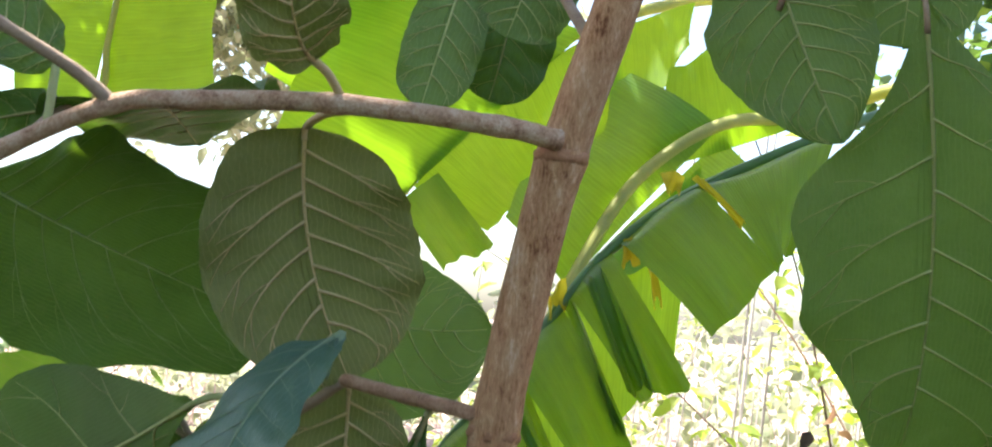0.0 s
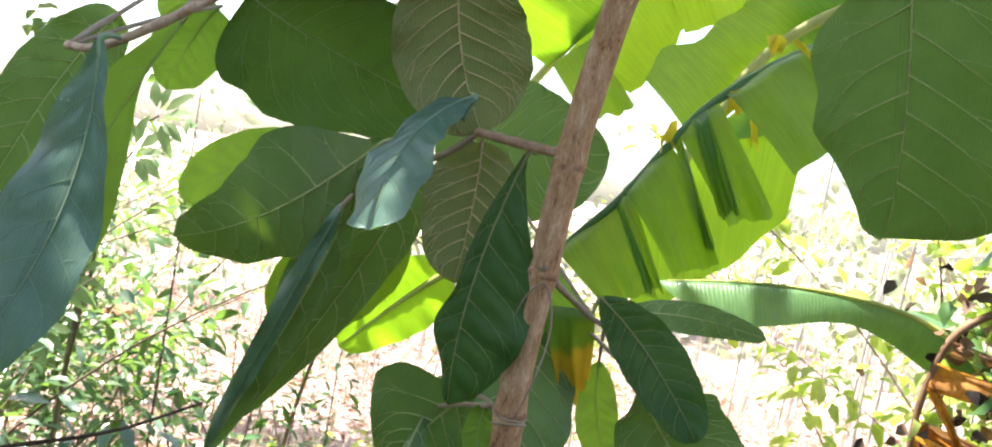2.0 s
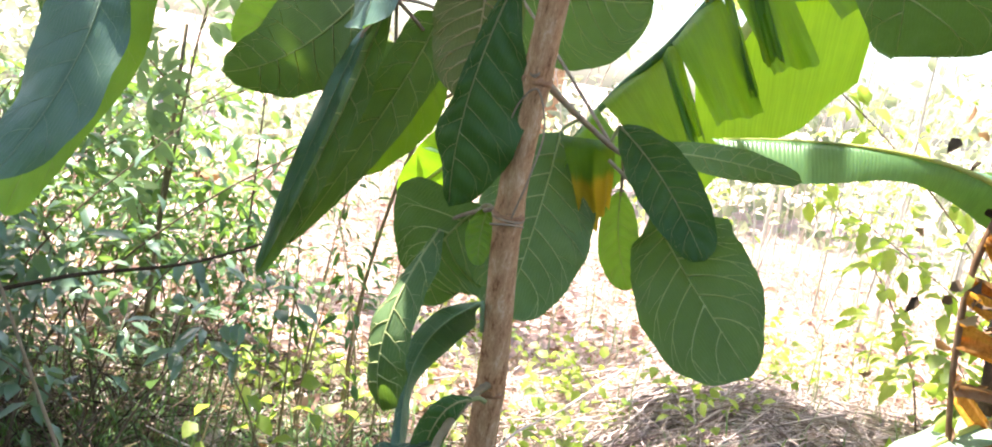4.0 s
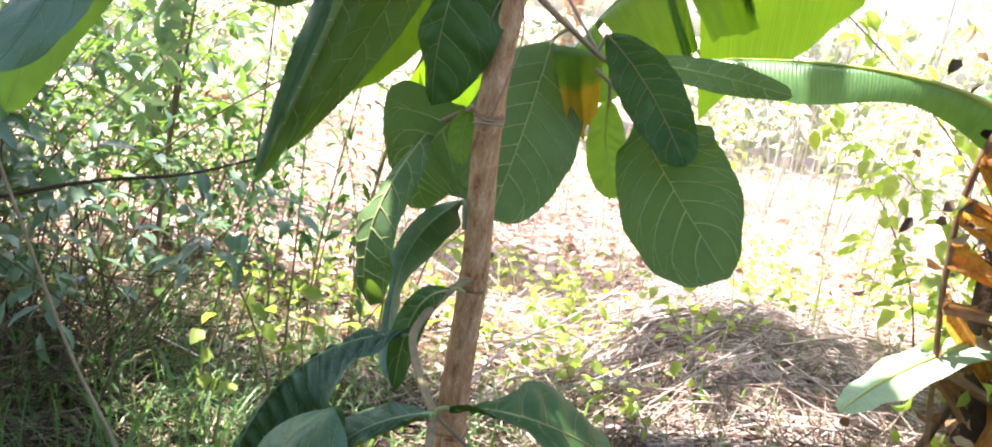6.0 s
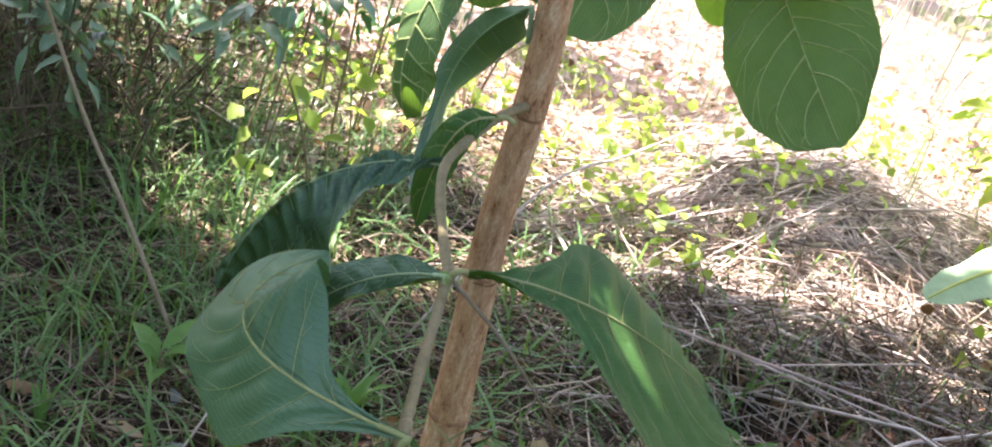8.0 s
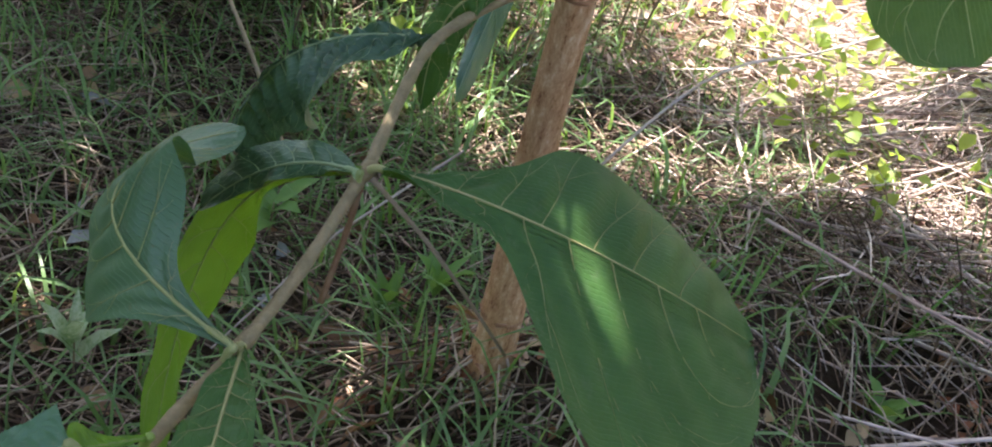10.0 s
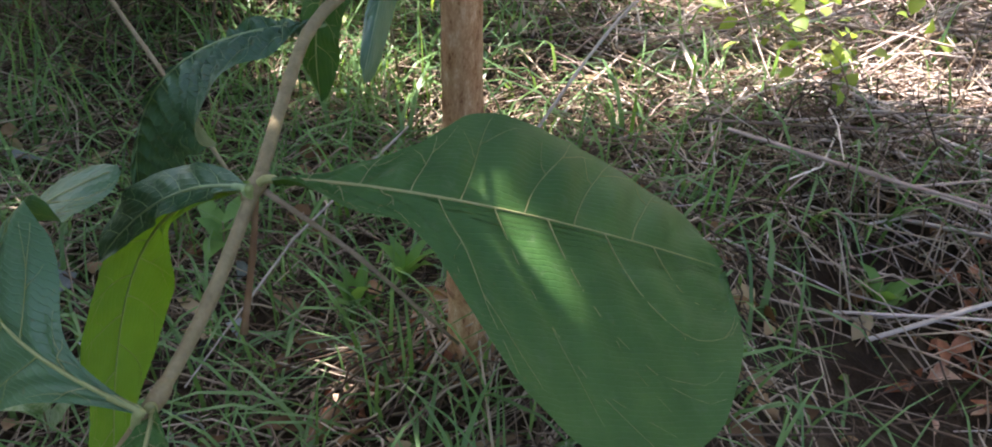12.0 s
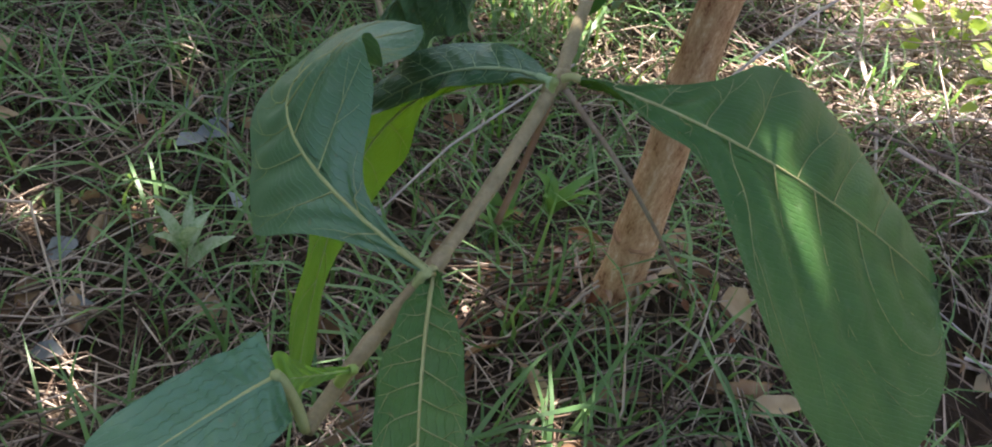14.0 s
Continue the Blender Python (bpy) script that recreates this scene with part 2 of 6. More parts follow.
BANANA_STEM = plain("banana_stem", [(0.34, (0.043, 0.028, 0.012)), (0.42, (0.174, 0.174, 0.081)), (0.60, (0.285, 0.304, 0.167))], 7, 0.5, 0.3, 0.002, stretch=(1, 1, 0.3))
DRY_SHEATH = plain("dry_sheath", [(0.36, (0.035, 0.018, 0.010)), (0.46, (0.20, 0.085, 0.025)), (0.58, (0.48, 0.24, 0.06)), (0.72, (0.60, 0.40, 0.18))], 14, 0.7, 0.2, 0.004, glow=(0.95, 0.42, 0.05), fac=0.45, stretch=(2, 2, 0.4))
SOIL = plain("soil", [(0.3, (0.030, 0.020, 0.014)), (0.5, (0.075, 0.050, 0.034)), (0.7, (0.16, 0.115, 0.08))], 3.5, 0.95, 0.1, 0.02)


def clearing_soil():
    """Dark soil by the sapling, pale dry clearing: shade and sun put into colour."""
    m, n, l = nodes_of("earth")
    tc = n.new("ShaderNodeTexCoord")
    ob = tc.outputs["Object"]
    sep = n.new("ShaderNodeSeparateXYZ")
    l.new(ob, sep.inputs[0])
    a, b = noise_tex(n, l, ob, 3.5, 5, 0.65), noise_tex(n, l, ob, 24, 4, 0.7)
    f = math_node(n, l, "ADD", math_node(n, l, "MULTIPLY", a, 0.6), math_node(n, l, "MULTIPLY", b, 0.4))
    # The near tone is darkened for shade, the far one lightened for sun.
    shaded_soil = ramp(n, l, f, [(0.3, (0.013, 0.009, 0.007)), (0.5, (0.038, 0.025, 0.018)), (0.7, (0.10, 0.07, 0.05))])
    sunlit_soil = ramp(n, l, f, [(0.3, (0.25, 0.165, 0.14)), (0.5, (0.40, 0.285, 0.26)), (0.7, (0.53, 0.42, 0.39))])
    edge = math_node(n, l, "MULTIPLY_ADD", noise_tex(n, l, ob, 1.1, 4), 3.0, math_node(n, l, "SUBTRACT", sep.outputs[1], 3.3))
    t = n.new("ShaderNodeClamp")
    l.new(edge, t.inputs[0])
    finish(n, l, mix_rgb(n, l, "MIX", t.outputs[0], shaded_soil, sunlit_soil), 0.95, 0.1, b, 0.02)
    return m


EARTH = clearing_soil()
GRASS = plain("grass_green", [(0.3, (0.040, 0.094, 0.034)), (0.7, (0.15, 0.245, 0.095))], 3, 0.40, 0.5, 0.0005, glow=(0.32, 0.5, 0.08), fac=0.4, island=0.55)
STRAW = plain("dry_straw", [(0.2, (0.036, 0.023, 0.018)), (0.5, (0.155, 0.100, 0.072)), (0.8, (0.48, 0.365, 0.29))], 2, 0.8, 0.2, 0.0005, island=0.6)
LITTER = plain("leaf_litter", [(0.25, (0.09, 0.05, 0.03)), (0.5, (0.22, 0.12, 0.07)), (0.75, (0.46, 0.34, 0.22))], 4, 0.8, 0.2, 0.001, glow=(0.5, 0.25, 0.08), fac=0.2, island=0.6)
# Paler copy of LITTER; the clearing's strong sun is put into its colour.
SUNLIT_LITTER = plain("sunlit_litter", [(0.25, (0.24, 0.125, 0.105)), (0.5, (0.45, 0.295, 0.26)), (0.75, (0.64, 0.50, 0.47))], 3, 0.8, 0.2, 0.001, glow=(0.6, 0.4, 0.25), fac=0.25, island=0.6)
SHRUB = plain("shrub_leaf", [(0.25, (0.035, 0.09, 0.03)), (0.5, (0.07, 0.14, 0.05)), (0.75, (0.15, 0.22, 0.10))], 5, 0.33, 0.6, 0.0004, glow=(0.28, 0.48, 0.05), fac=0.35, island=0.5)
# Glossy leaf whose grey-blue tone also has the sky's highlights painted in.
GREY_SHRUB = plain("grey_shrub_leaf", [(0.25, (0.07, 0.12, 0.075)), (0.5, (0.11, 0.17, 0.11)), (0.75, (0.17, 0.23, 0.16))], 5, 0.28, 0.8, 0.0004, glow=(0.22, 0.40, 0.06), fac=0.22, island=0.5)
WEED = plain("weed_leaf", [(0.25, (0.03, 0.085, 0.025)), (0.75, (0.07, 0.15, 0.045))], 5, 0.4, 0.5, 0.0004, glow=(0.20, 0.42, 0.05), fac=0.3, island=0.3)
VINE_LEAF = plain("vine_leaf", [(0.25, (0.13, 0.20, 0.04)), (0.75, (0.34, 0.38, 0.10))], 5, 0.5, 0.4, 0.0004, glow=(0.55, 0.75, 0.07), fac=0.5, island=0.5)
# Leaf colour kept pale: sun glare over the far clearing is painted in.
FAR_LEAF_SUNLIT = plain("far_leaf_sunlit", [(0.25, (0.17, 0.20, 0.13)), (0.75, (0.42, 0.43, 0.32))], 5, 0.6, 0.3, 0.0004, glow=(0.45, 0.52, 0.24), fac=0.4, island=0.6)
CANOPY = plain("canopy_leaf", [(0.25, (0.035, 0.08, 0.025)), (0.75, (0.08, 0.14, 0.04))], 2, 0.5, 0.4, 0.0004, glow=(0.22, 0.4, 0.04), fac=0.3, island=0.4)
PALE_STALK = plain("pale_stalk", [(0.3, (0.22, 0.15, 0.10)), (0.7, (0.46, 0.35, 0.25))], 20, 0.75, 0.2, 0.0006)
FAR_STEM = plain("far_stem", [(0.3, (0.26, 0.25, 0.22)), (0.7, (0.52, 0.50, 0.45))], 4, 0.8, 0.15, 0.001, island=0.5)
BRUSH = plain("dead_brush", [(0.3, (0.040, 0.026, 0.019)), (0.7, (0.20, 0.14, 0.10))], 6, 0.85, 0.15, 0.001, island=0.6)
CRUMB = plain("red_crumbs", [(0.3, (0.16, 0.055, 0.03)), (0.6, (0.42, 0.19, 0.12)), (0.8, (0.62, 0.42, 0.32))], 20, 0.85, 0.15, 0.001, island=0.7)
BLEACHED = plain("bleached_leaf", [(0.3, (0.10, 0.10, 0.10)), (0.7, (0.24, 0.245, 0.25))], 30, 0.6, 0.35, 0.0006, island=0.5)
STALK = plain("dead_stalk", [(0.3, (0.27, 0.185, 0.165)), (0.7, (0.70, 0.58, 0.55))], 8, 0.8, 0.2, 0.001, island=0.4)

# ---- mesh helpers ----


def mesh_ob(name, verts, faces, material, parent=None, uvs=None, smooth=True):
    me = bpy.data.meshes.new(name)
    me.from_pydata([tuple(v) for v in verts], [], [tuple(f) for f in faces])
    if uvs is not None:
        layer = me.uv_layers.new(name="UVMap")
        idx = np.zeros(len(me.loops), dtype=np.int32)
        me.loops.foreach_get("vertex_index", idx)
        layer.data.foreach_set("uv", np.asarray(uvs, dtype=np.float32)[idx].ravel())
    me.materials.append(material)
    me.polygons.foreach_set("use_smooth", [smooth] * len(me.polygons))
    me.update()
    ob = new(name, me)
    if parent:
        ob.parent = parent
    return ob


def thing(name, label, category, group="", kind="", at=(0, 0, 0)):
    e = new(name)
    e.empty_display_size = 0.05
    return tagged(e, label, category, group, kind)


def tube(points, radii, sides=8, wobble=0.0, seed=0):
    """Verts and faces of a capped tube along points."""
    pts = [Vector(p) for p in points]
    rnd = random.Random(seed)
    vs, fs = [], []
    side = None
    for i, p in enumerate(pts):
        d = (pts[min(i + 1, len(pts) - 1)] - pts[max(i - 1, 0)]).normalized()
        if side is None:
            side = d.cross(Vector((0.31, 0.77, 0.55))).normalized()
        side = (side - d * side.dot(d)).normalized()
        up = d.cross(side)
        for k in range(sides):
            a = 2 * math.pi * k / sides
            rr = radii[i] * (1 + wobble * (rnd.random() - 0.5))
            vs.append(p + side * (math.cos(a) * rr) + up * (math.sin(a) * rr))
    for i in range(len(pts) - 1):
        for k in range(sides):
            a, b = i * sides + k, i * sides + (k + 1) % sides
            fs.append((a, b, b + sides, a + sides))
    fs.append(tuple(range(sides))[::-1])
    fs.append(tuple((len(pts) - 1) * sides + k for k in range(sides)))
    return vs, fs


def smooth_line(points, n):
    """Catmull-Rom through points, n steps per span."""
    p = [Vector(q) for q in points]
    p = [2 * p[0] - p[1]] + p + [2 * p[-1] - p[-2]]
    out = []
    for i in range(1, len(p) - 2):
        for k in range(n):
            t = k / n
            out.append(0.5 * (2 * p[i] + (p[i + 1] - p[i - 1]) * t + (2 * p[i - 1] - 5 * p[i] + 4 * p[i + 1] - p[i + 2]) * t * t + (3 * p[i] - p[i - 1] - 3 * p[i + 1] + p[i + 2]) * t ** 3))
    out.append(p[-2])
    return out


def merge(pieces):
    vs, fs = [], []
    for v, f in pieces:
        o = len(vs)
        vs.extend(v)
        fs.extend(tuple(i + o for i in q) for q in f)
    return vs, fs


class Blade:
    """The curved surface of one leaf: midrib through three points, two half blades."""

    def __init__(self, base, mid, tip, ax0, ax1, wa, wb, prof, fold, curl, wave, seed):
        self.b, self.t = Vector(base), Vector(tip)
        self.c = 2 * Vector(mid) - 0.5 * (self.b + self.t)
        self.ax0, self.ax1, self.w = Vector(ax0), Vector(ax1), (wa, wb)
        self.prof = prof
        if not isinstance(prof[0], tuple):
            p, q = prof
            top = p / (p + q)
            self.peak = top ** p * (1 - top) ** q
        self.fold, self.curl, self.wave, self.seed = fold, curl, wave, seed
        r = random.Random(seed)
        self.ph = [r.uniform(0, 6.28) for _ in range(6)]
        self.quilt = -0.0040 if wave >= 0.012 else -0.0011
        self.length = sum((self.rib((i + 1) / 20) - self.rib(i / 20)).length for i in range(20))
        self.pairs = 7 if self.length > 0.18 else 6

    def rib(self, u):
        return self.b * (1 - u) ** 2 + self.c * (2 * u * (1 - u)) + self.t * u * u

    def axes(self, u):
        d = ((self.c - self.b) * (1 - u) + (self.t - self.c) * u).normalized()
        a = self.ax0.lerp(self.ax1, u)
        a = (a - d * a.dot(d)).normalized()
        return d, a, d.cross(a)

    def width(self, u, side):
        u = min(max(u, 0.0), 1.0)
        if isinstance(self.prof[0], tuple):      # seven stations of half width, from base to tip
            k = self.prof[side]
            i = min(int(u * 6), 5)
            f = u * 6 - i
            a, b, c, d = k[max(i - 1, 0)], k[i], k[i + 1], k[min(i + 2, 6)]
            part_w = 0.5 * (2 * b + (c - a) * f + (2 * a - 5 * b + 4 * c - d) * f * f + (3 * b - a - 3 * c + d) * f ** 3)
            part_w *= min(1.0, (1.0005 - u) / 0.04) ** 0.5
        else:
            p, q = self.prof
            part_w = (u ** p) * ((1 - u) ** q) / self.peak
        w = self.w[side] * part_w
        return w * (1 + 0.03 * math.sin(9 * u + self.ph[side]) + 0.012 * math.sin(31 * u + self.ph[side + 2]) + 0.005 * math.sin(83 * u)) + 0.0008

    def beat(self, u, s, side):
        """Counts the side veins: whole numbers lie on a vein."""
        gap = 0.80 / self.pairs
        rise = min(0.30, 0.62 * self.w[side] * 0.8 / self.length + 0.02)
        return (u - rise * (0.75 * s + 0.45 * s * s) - 0.07 - gap * (0.075 + 0.5 * side)) / gap

    def at(self, u, s, side):
        d, a, nrm = self.axes(min(u, 0.999))
        sg = 1 if side == 0 else -1
        w, pos, steps = self.width(u, side), self.rib(u), 6
        for k in range(steps):
            ang = radians(self.fold[side] + self.curl[side] * s * (k + 0.5) / steps)
            pos = pos + (a * (sg * math.cos(ang)) + nrm * math.sin(ang)) * (w * s / steps)
        lift = self.wave * (s * s) * (math.sin(15 * u + self.ph[side + 4]) + 0.6 * math.sin(29 * u + self.ph[side]))
        quilt = self.quilt * math.sin(math.pi * min(s * 1.15, 1)) * math.cos(2 * math.pi * self.beat(u, s, side))
        return pos + nrm * (lift + quilt)


def make_leaf(parent, base, mid, tip, ax0, ax1, wa, wb, prof, fold, curl, wave, look_of, stalk, seed, label=""):
    bl = Blade(base, mid, tip, ax0, ax1, wa, wb, prof, fold, curl, wave, seed)
    if look_of == "dark" and bl.length > 0.2:
        bl.quilt, bl.pairs = -0.0100, 10
    if look_of in ("upper", "sheen") and bl.length > 0.2:
        bl.quilt = -0.0042 if bl.length > 0.36 else -0.0026
    bl.quilt *= -0.6 if look_of in ("under", "downy") else 1.0
    n, m = 60, 8
    vs, uvs, fs = [], [], []
    for i in range(n + 1):
        u = i / n
        for j in range(-m, m + 1):
            side = 0 if j >= 0 else 1
            vs.append(bl.at(u, abs(j) / m, side))
            uvs.append((0.5 + 0.5 * j / m, u))
    row = 2 * m + 1
    for i in range(n):
        for j in range(2 * m):
            a = i * row + j
            fs.append((a, a + 1, a + row + 1, a + row))
    ob = mesh_ob("leaf", vs, fs, LEAF[look_of], parent, uvs)
    vein_uv = []
    for i in range(n + 1):
        for j in range(-m, m + 1):
            side, s, u = (0 if j >= 0 else 1), abs(j) / m, i / n
            vein_uv.append((bl.beat(u, s, side) + 40 * side, 210 * s * bl.width(u, side)))
    layer = ob.data.uv_layers.new(name="VeinMap")
    idx = np.zeros(len(ob.data.loops), dtype=np.int32)
    ob.data.loops.foreach_get("vertex_index", idx)
    layer.data.foreach_set("uv", np.asarray(vein_uv, dtype=np.float32)[idx].ravel())
    if label:
        ob["label"] = label
    rib = [bl.rib(0.98 * i / 16) + bl.axes(0.98 * i / 16)[2] * 0.0004 for i in range(17)]
    r0 = (0.0021 if bl.length > 0.15 else 0.0015) * (1.0 if look_of in ("under", "downy") else 0.8)
    mesh_ob("midrib", *tube(rib, [r0 * (1 - 0.75 * i / 16) for i in range(17)], 6), VEIN[look_of], ob)
    pieces = []
    thick = {"under": 1.25, "downy": 1.6, "waxy": 0.42}.get(look_of, 0.5) * min(1.0, 0.35 + bl.length / 0.42)
    r = random.Random(seed + 5)
    pairs = bl.pairs
    for side in (0, 1):
        for k in range(pairs):
            u0 = 0.07 + 0.80 * (k + 0.5 * side + 0.15 * r.random()) / pairs
            rise = min(0.30, 0.62 * bl.width(u0, side) / bl.length + 0.02)
            ph, amp = r.uniform(0, 6.28), r.uniform(0.004, 0.010)

            def vein_at(s, du=0.0):
                u = u0 + rise * (0.75 * s + 0.45 * s * s) + amp * math.sin(5.5 * s + ph) * s + du
                return (None if u > 0.985 or u < 0.02 else bl.at(u, s, side) + bl.axes(min(u, 0.99))[2] * 0.0006)

            line = []
            for q in range(13):
                p = vein_at(0.94 * q / 12)
                if p is None:
                    break
                line.append(p)
            if len(line) > 3:
                pieces = [tube(line, [thick * 0.00125 * (1 - 0.80 * (i / len(line)) ** 0.7) for i in range(len(line))], 5)]
                # forks towards the margin, on either side
                for s0, way, reach in ((r.uniform(0.40, 0.55), -1, 0.36), (r.uniform(0.62, 0.72), 1, 0.22)):
                    fork = []
                    for z in range(6):
                        f = z / 5
                        p = vein_at(s0 + reach * f, way * 0.055 * f ** 0.8) if s0 + reach * f < 0.95 else None
                        if p is None:
                            break
                        fork.append(p)
                    if len(fork) > 2:
                        pieces.append(tube(fork, [thick * 0.00055 * (1 - 0.13 * i) for i in range(len(fork))], 3))
                mesh_ob("side_vein", *merge(pieces), VEIN[look_of], ob)
    b = Vector(base)
    s = Vector(stalk) if stalk else min(WOOD, key=lambda p: (p - b).length)
    if (s - b).length > 0.004:
        mesh_ob("petiole", *tube(smooth_line([s, s.lerp(b, 0.5) + Vector((0, 0, 0.004)), b, bl.rib(0.05)], 4), [0.0032] * 8 + [0.0026] * 5, 8), TWIG if (s - b).length > 0.07 else VEIN[look_of], ob)
    return ob


def blades(pos, height, lean, width, seed, droop=0.5):
    """Grass blades, five rows of two points each."""
    g = np.random.default_rng(seed)
    k = len(pos)
    ang = g.uniform(0, 2 * np.pi, k)
    d = np.stack([np.cos(ang), np.sin(ang), np.zeros(k)], 1)
    sd = np.stack([-np.sin(ang), np.cos(ang), np.zeros(k)], 1)
    vs = np.zeros((k, 10, 3))
    for i in range(5):
        t = i / 4
        c = pos + d * (lean * t ** 1.8)[:, None]
        c[:, 2] += height * (t - droop * t ** 3 * np.clip(lean / (height + 1e-6), 0, 1.2))
        w = (width * (1 - t) ** 0.7 * 0.5 + 0.0004)[:, None]
        vs[:, 2 * i], vs[:, 2 * i + 1] = c - sd * w, c + sd * w
    o = (np.arange(k) * 10)[:, None]
    f = np.concatenate([o + np.array([[2 * i, 2 * i + 1, 2 * i + 3, 2 * i + 2]]) for i in range(4)], 0)
    return vs.reshape(-1, 3), f


def sticks(a, b, radius, sag, seed):
    """Thin three-sided rods from a to b, bent in the middle."""
    g = np.random.default_rng(seed)
    k = len(a)
    mid = (a + b) / 2 + g.normal(0, 1, (k, 3)) * sag[:, None]
    d = (b - a) / (np.linalg.norm(b - a, axis=1)[:, None] + 1e-9)
    s = np.cross(d, g.normal(0, 1, (k, 3)))
    s /= np.linalg.norm(s, axis=1)[:, None] + 1e-9
    u = np.cross(d, s)
    vs = np.zeros((k, 9, 3))
    for i, (c, f) in enumerate(((a, 1.0), (mid, 0.9), (b, 0.5))):
        for q in range(3):
            an = 2 * np.pi * q / 3
            vs[:, 3 * i + q] = c + (s * np.cos(an) + u * np.sin(an)) * (radius * f)[:, None]
    o = (np.arange(k) * 9)[:, None]
    f = np.concatenate([o + np.array([[3 * i + q, 3 * i + (q + 1) % 3, 3 * i + 3 + (q + 1) % 3, 3 * i + 3 + q]]) for i in range(2) for q in range(3)], 0)
    return vs.reshape(-1, 3), f


def leaflets(pos, d, nrm, length, width, cup=0.15):
    """Small pointed leaves, folded along the midrib: seven points, six faces."""
    d = d / (np.linalg.norm(d, axis=1)[:, None] + 1e-9)
    s = np.cross(d, nrm)
    s /= np.linalg.norm(s, axis=1)[:, None] + 1e-9
    u = np.cross(s, d)
    k = len(pos)
    L, Wd = length[:, None], width[:, None]
    vs = np.zeros((k, 8, 3))
    vs[:, 0] = pos
    vs[:, 1] = pos + d * L * 0.35 - s * Wd * 0.5 + u * Wd * cup
    vs[:, 2] = pos + d * L * 0.38
    vs[:, 3] = pos + d * L * 0.35 + s * Wd * 0.5 + u * Wd * cup
    vs[:, 4] = pos + d * L * 0.72 - s * Wd * 0.36 + u * (Wd * cup - L * 0.06)
    vs[:, 5] = pos + d * L * 0.72 - u * L * 0.06
    vs[:, 6] = pos + d * L * 0.72 + s * Wd * 0.36 + u * (Wd * cup - L * 0.06)
    vs[:, 7] = pos + d * L - u * L * 0.2
    o = (np.arange(k) * 8)[:, None]
    tri = np.concatenate([o + np.array([q]) for q in ((0, 2, 1), (0, 3, 2), (4, 5, 7), (5, 6, 7))], 0)
    quad = np.concatenate([o + np.array([q]) for q in ((1, 2, 5, 4), (2, 3, 6, 5))], 0)
    return vs.reshape(-1, 3), [tuple(t) for t in tri.tolist()] + [tuple(t) for t in quad.tolist()]


def rand_dirs(k, g, flat=1.0):
    v = g.normal(0, 1, (k, 3))
    v[:, 2] *= flat
    return v / np.linalg.norm(v, axis=1)[:, None]


def ground_z(x, y):
    """Height of the ground: it climbs towards the heap of cut stalks, with a mound at the sapling's foot and a hollow beside it."""
    t = np.clip((x + 0.38) / 0.62, 0, 1)
    z = 0.15 * t * t * (3 - 2 * t) - 0.01
    z = z + 0.018 * np.sin(1.7 * x + 0.6) * np.cos(1.3 * y) + 0.010 * np.sin(5.1 * x + 2.0 * y)
    z = z + 0.08 * np.exp(-(((x - 0.17) / 0.20) ** 2 + ((y - 0.96) / 0.22) ** 2))
    z = z + 0.11 * np.exp(-(((x + 0.0) / 0.13) ** 2 + ((y - 0.92) / 0.12) ** 2))
    z = z - 0.17 * np.exp(-(((x - 0.58) / 0.24) ** 2 + ((y - 1.45) / 0.28) ** 2))
    z = z + 0.12 * np.exp(-(((x - 0.50) / 0.50) ** 2 + ((y - 2.80) / 0.6) ** 2))
    far = np.clip((np.hypot(x, y) - 9) / 30, 0, 1)
    return z * (1 - far)


# ---- ground ----
def build_ground():
    xs = np.concatenate([[-400, -120, -50, -25, -14], np.linspace(-9, 9, 91), [14, 25, 50, 120, 400]])
    ys = np.concatenate([[-400, -120, -50, -25, -12], np.linspace(-6, 12, 91), [18, 30, 60, 150, 400]])
    X, Y = np.meshgrid(xs, ys)
    Z = ground_z(X, Y) + 0.012 * np.sin(9 * X + 3 * np.sin(4 * Y)) * (np.abs(X) < 9) * (Y < 12)
    k = len(xs)
    vs = np.stack([X, Y, Z], -1).reshape(-1, 3)
    fs = [(j * k + i, j * k + i + 1, (j + 1) * k + i + 1, (j + 1) * k + i) for j in range(len(ys) - 1) for i in range(k - 1)]
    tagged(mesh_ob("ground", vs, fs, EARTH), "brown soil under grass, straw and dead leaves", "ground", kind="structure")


build_ground()

# ---- the sapling ----
sapling = thing("sapling", "young tree with big broad leaves on a straight brown stem", "sapling")
TRUNK = [(0.023, 0.905, -0.05), (0.019, 0.902, 0.08), (0.016, 0.889, 0.30), (0.005, 0.876, 0.49), (-0.004, 0.861, 0.66), (0.001, 0.829, 0.87), (-0.005, 0.785, 1.10), (0.005, 0.765, 1.28), (0.016, 0.751, 1.43), (0.030, 0.741, 1.54), (0.047, 0.729, 1.64), (0.075, 0.719, 1.75), (0.11, 0.71, 1.9), (0.15, 0.71, 2.1)]
NODES = [0.36, 0.60, 0.855, 1.10, 1.285, 1.42, 1.625, 1.84]


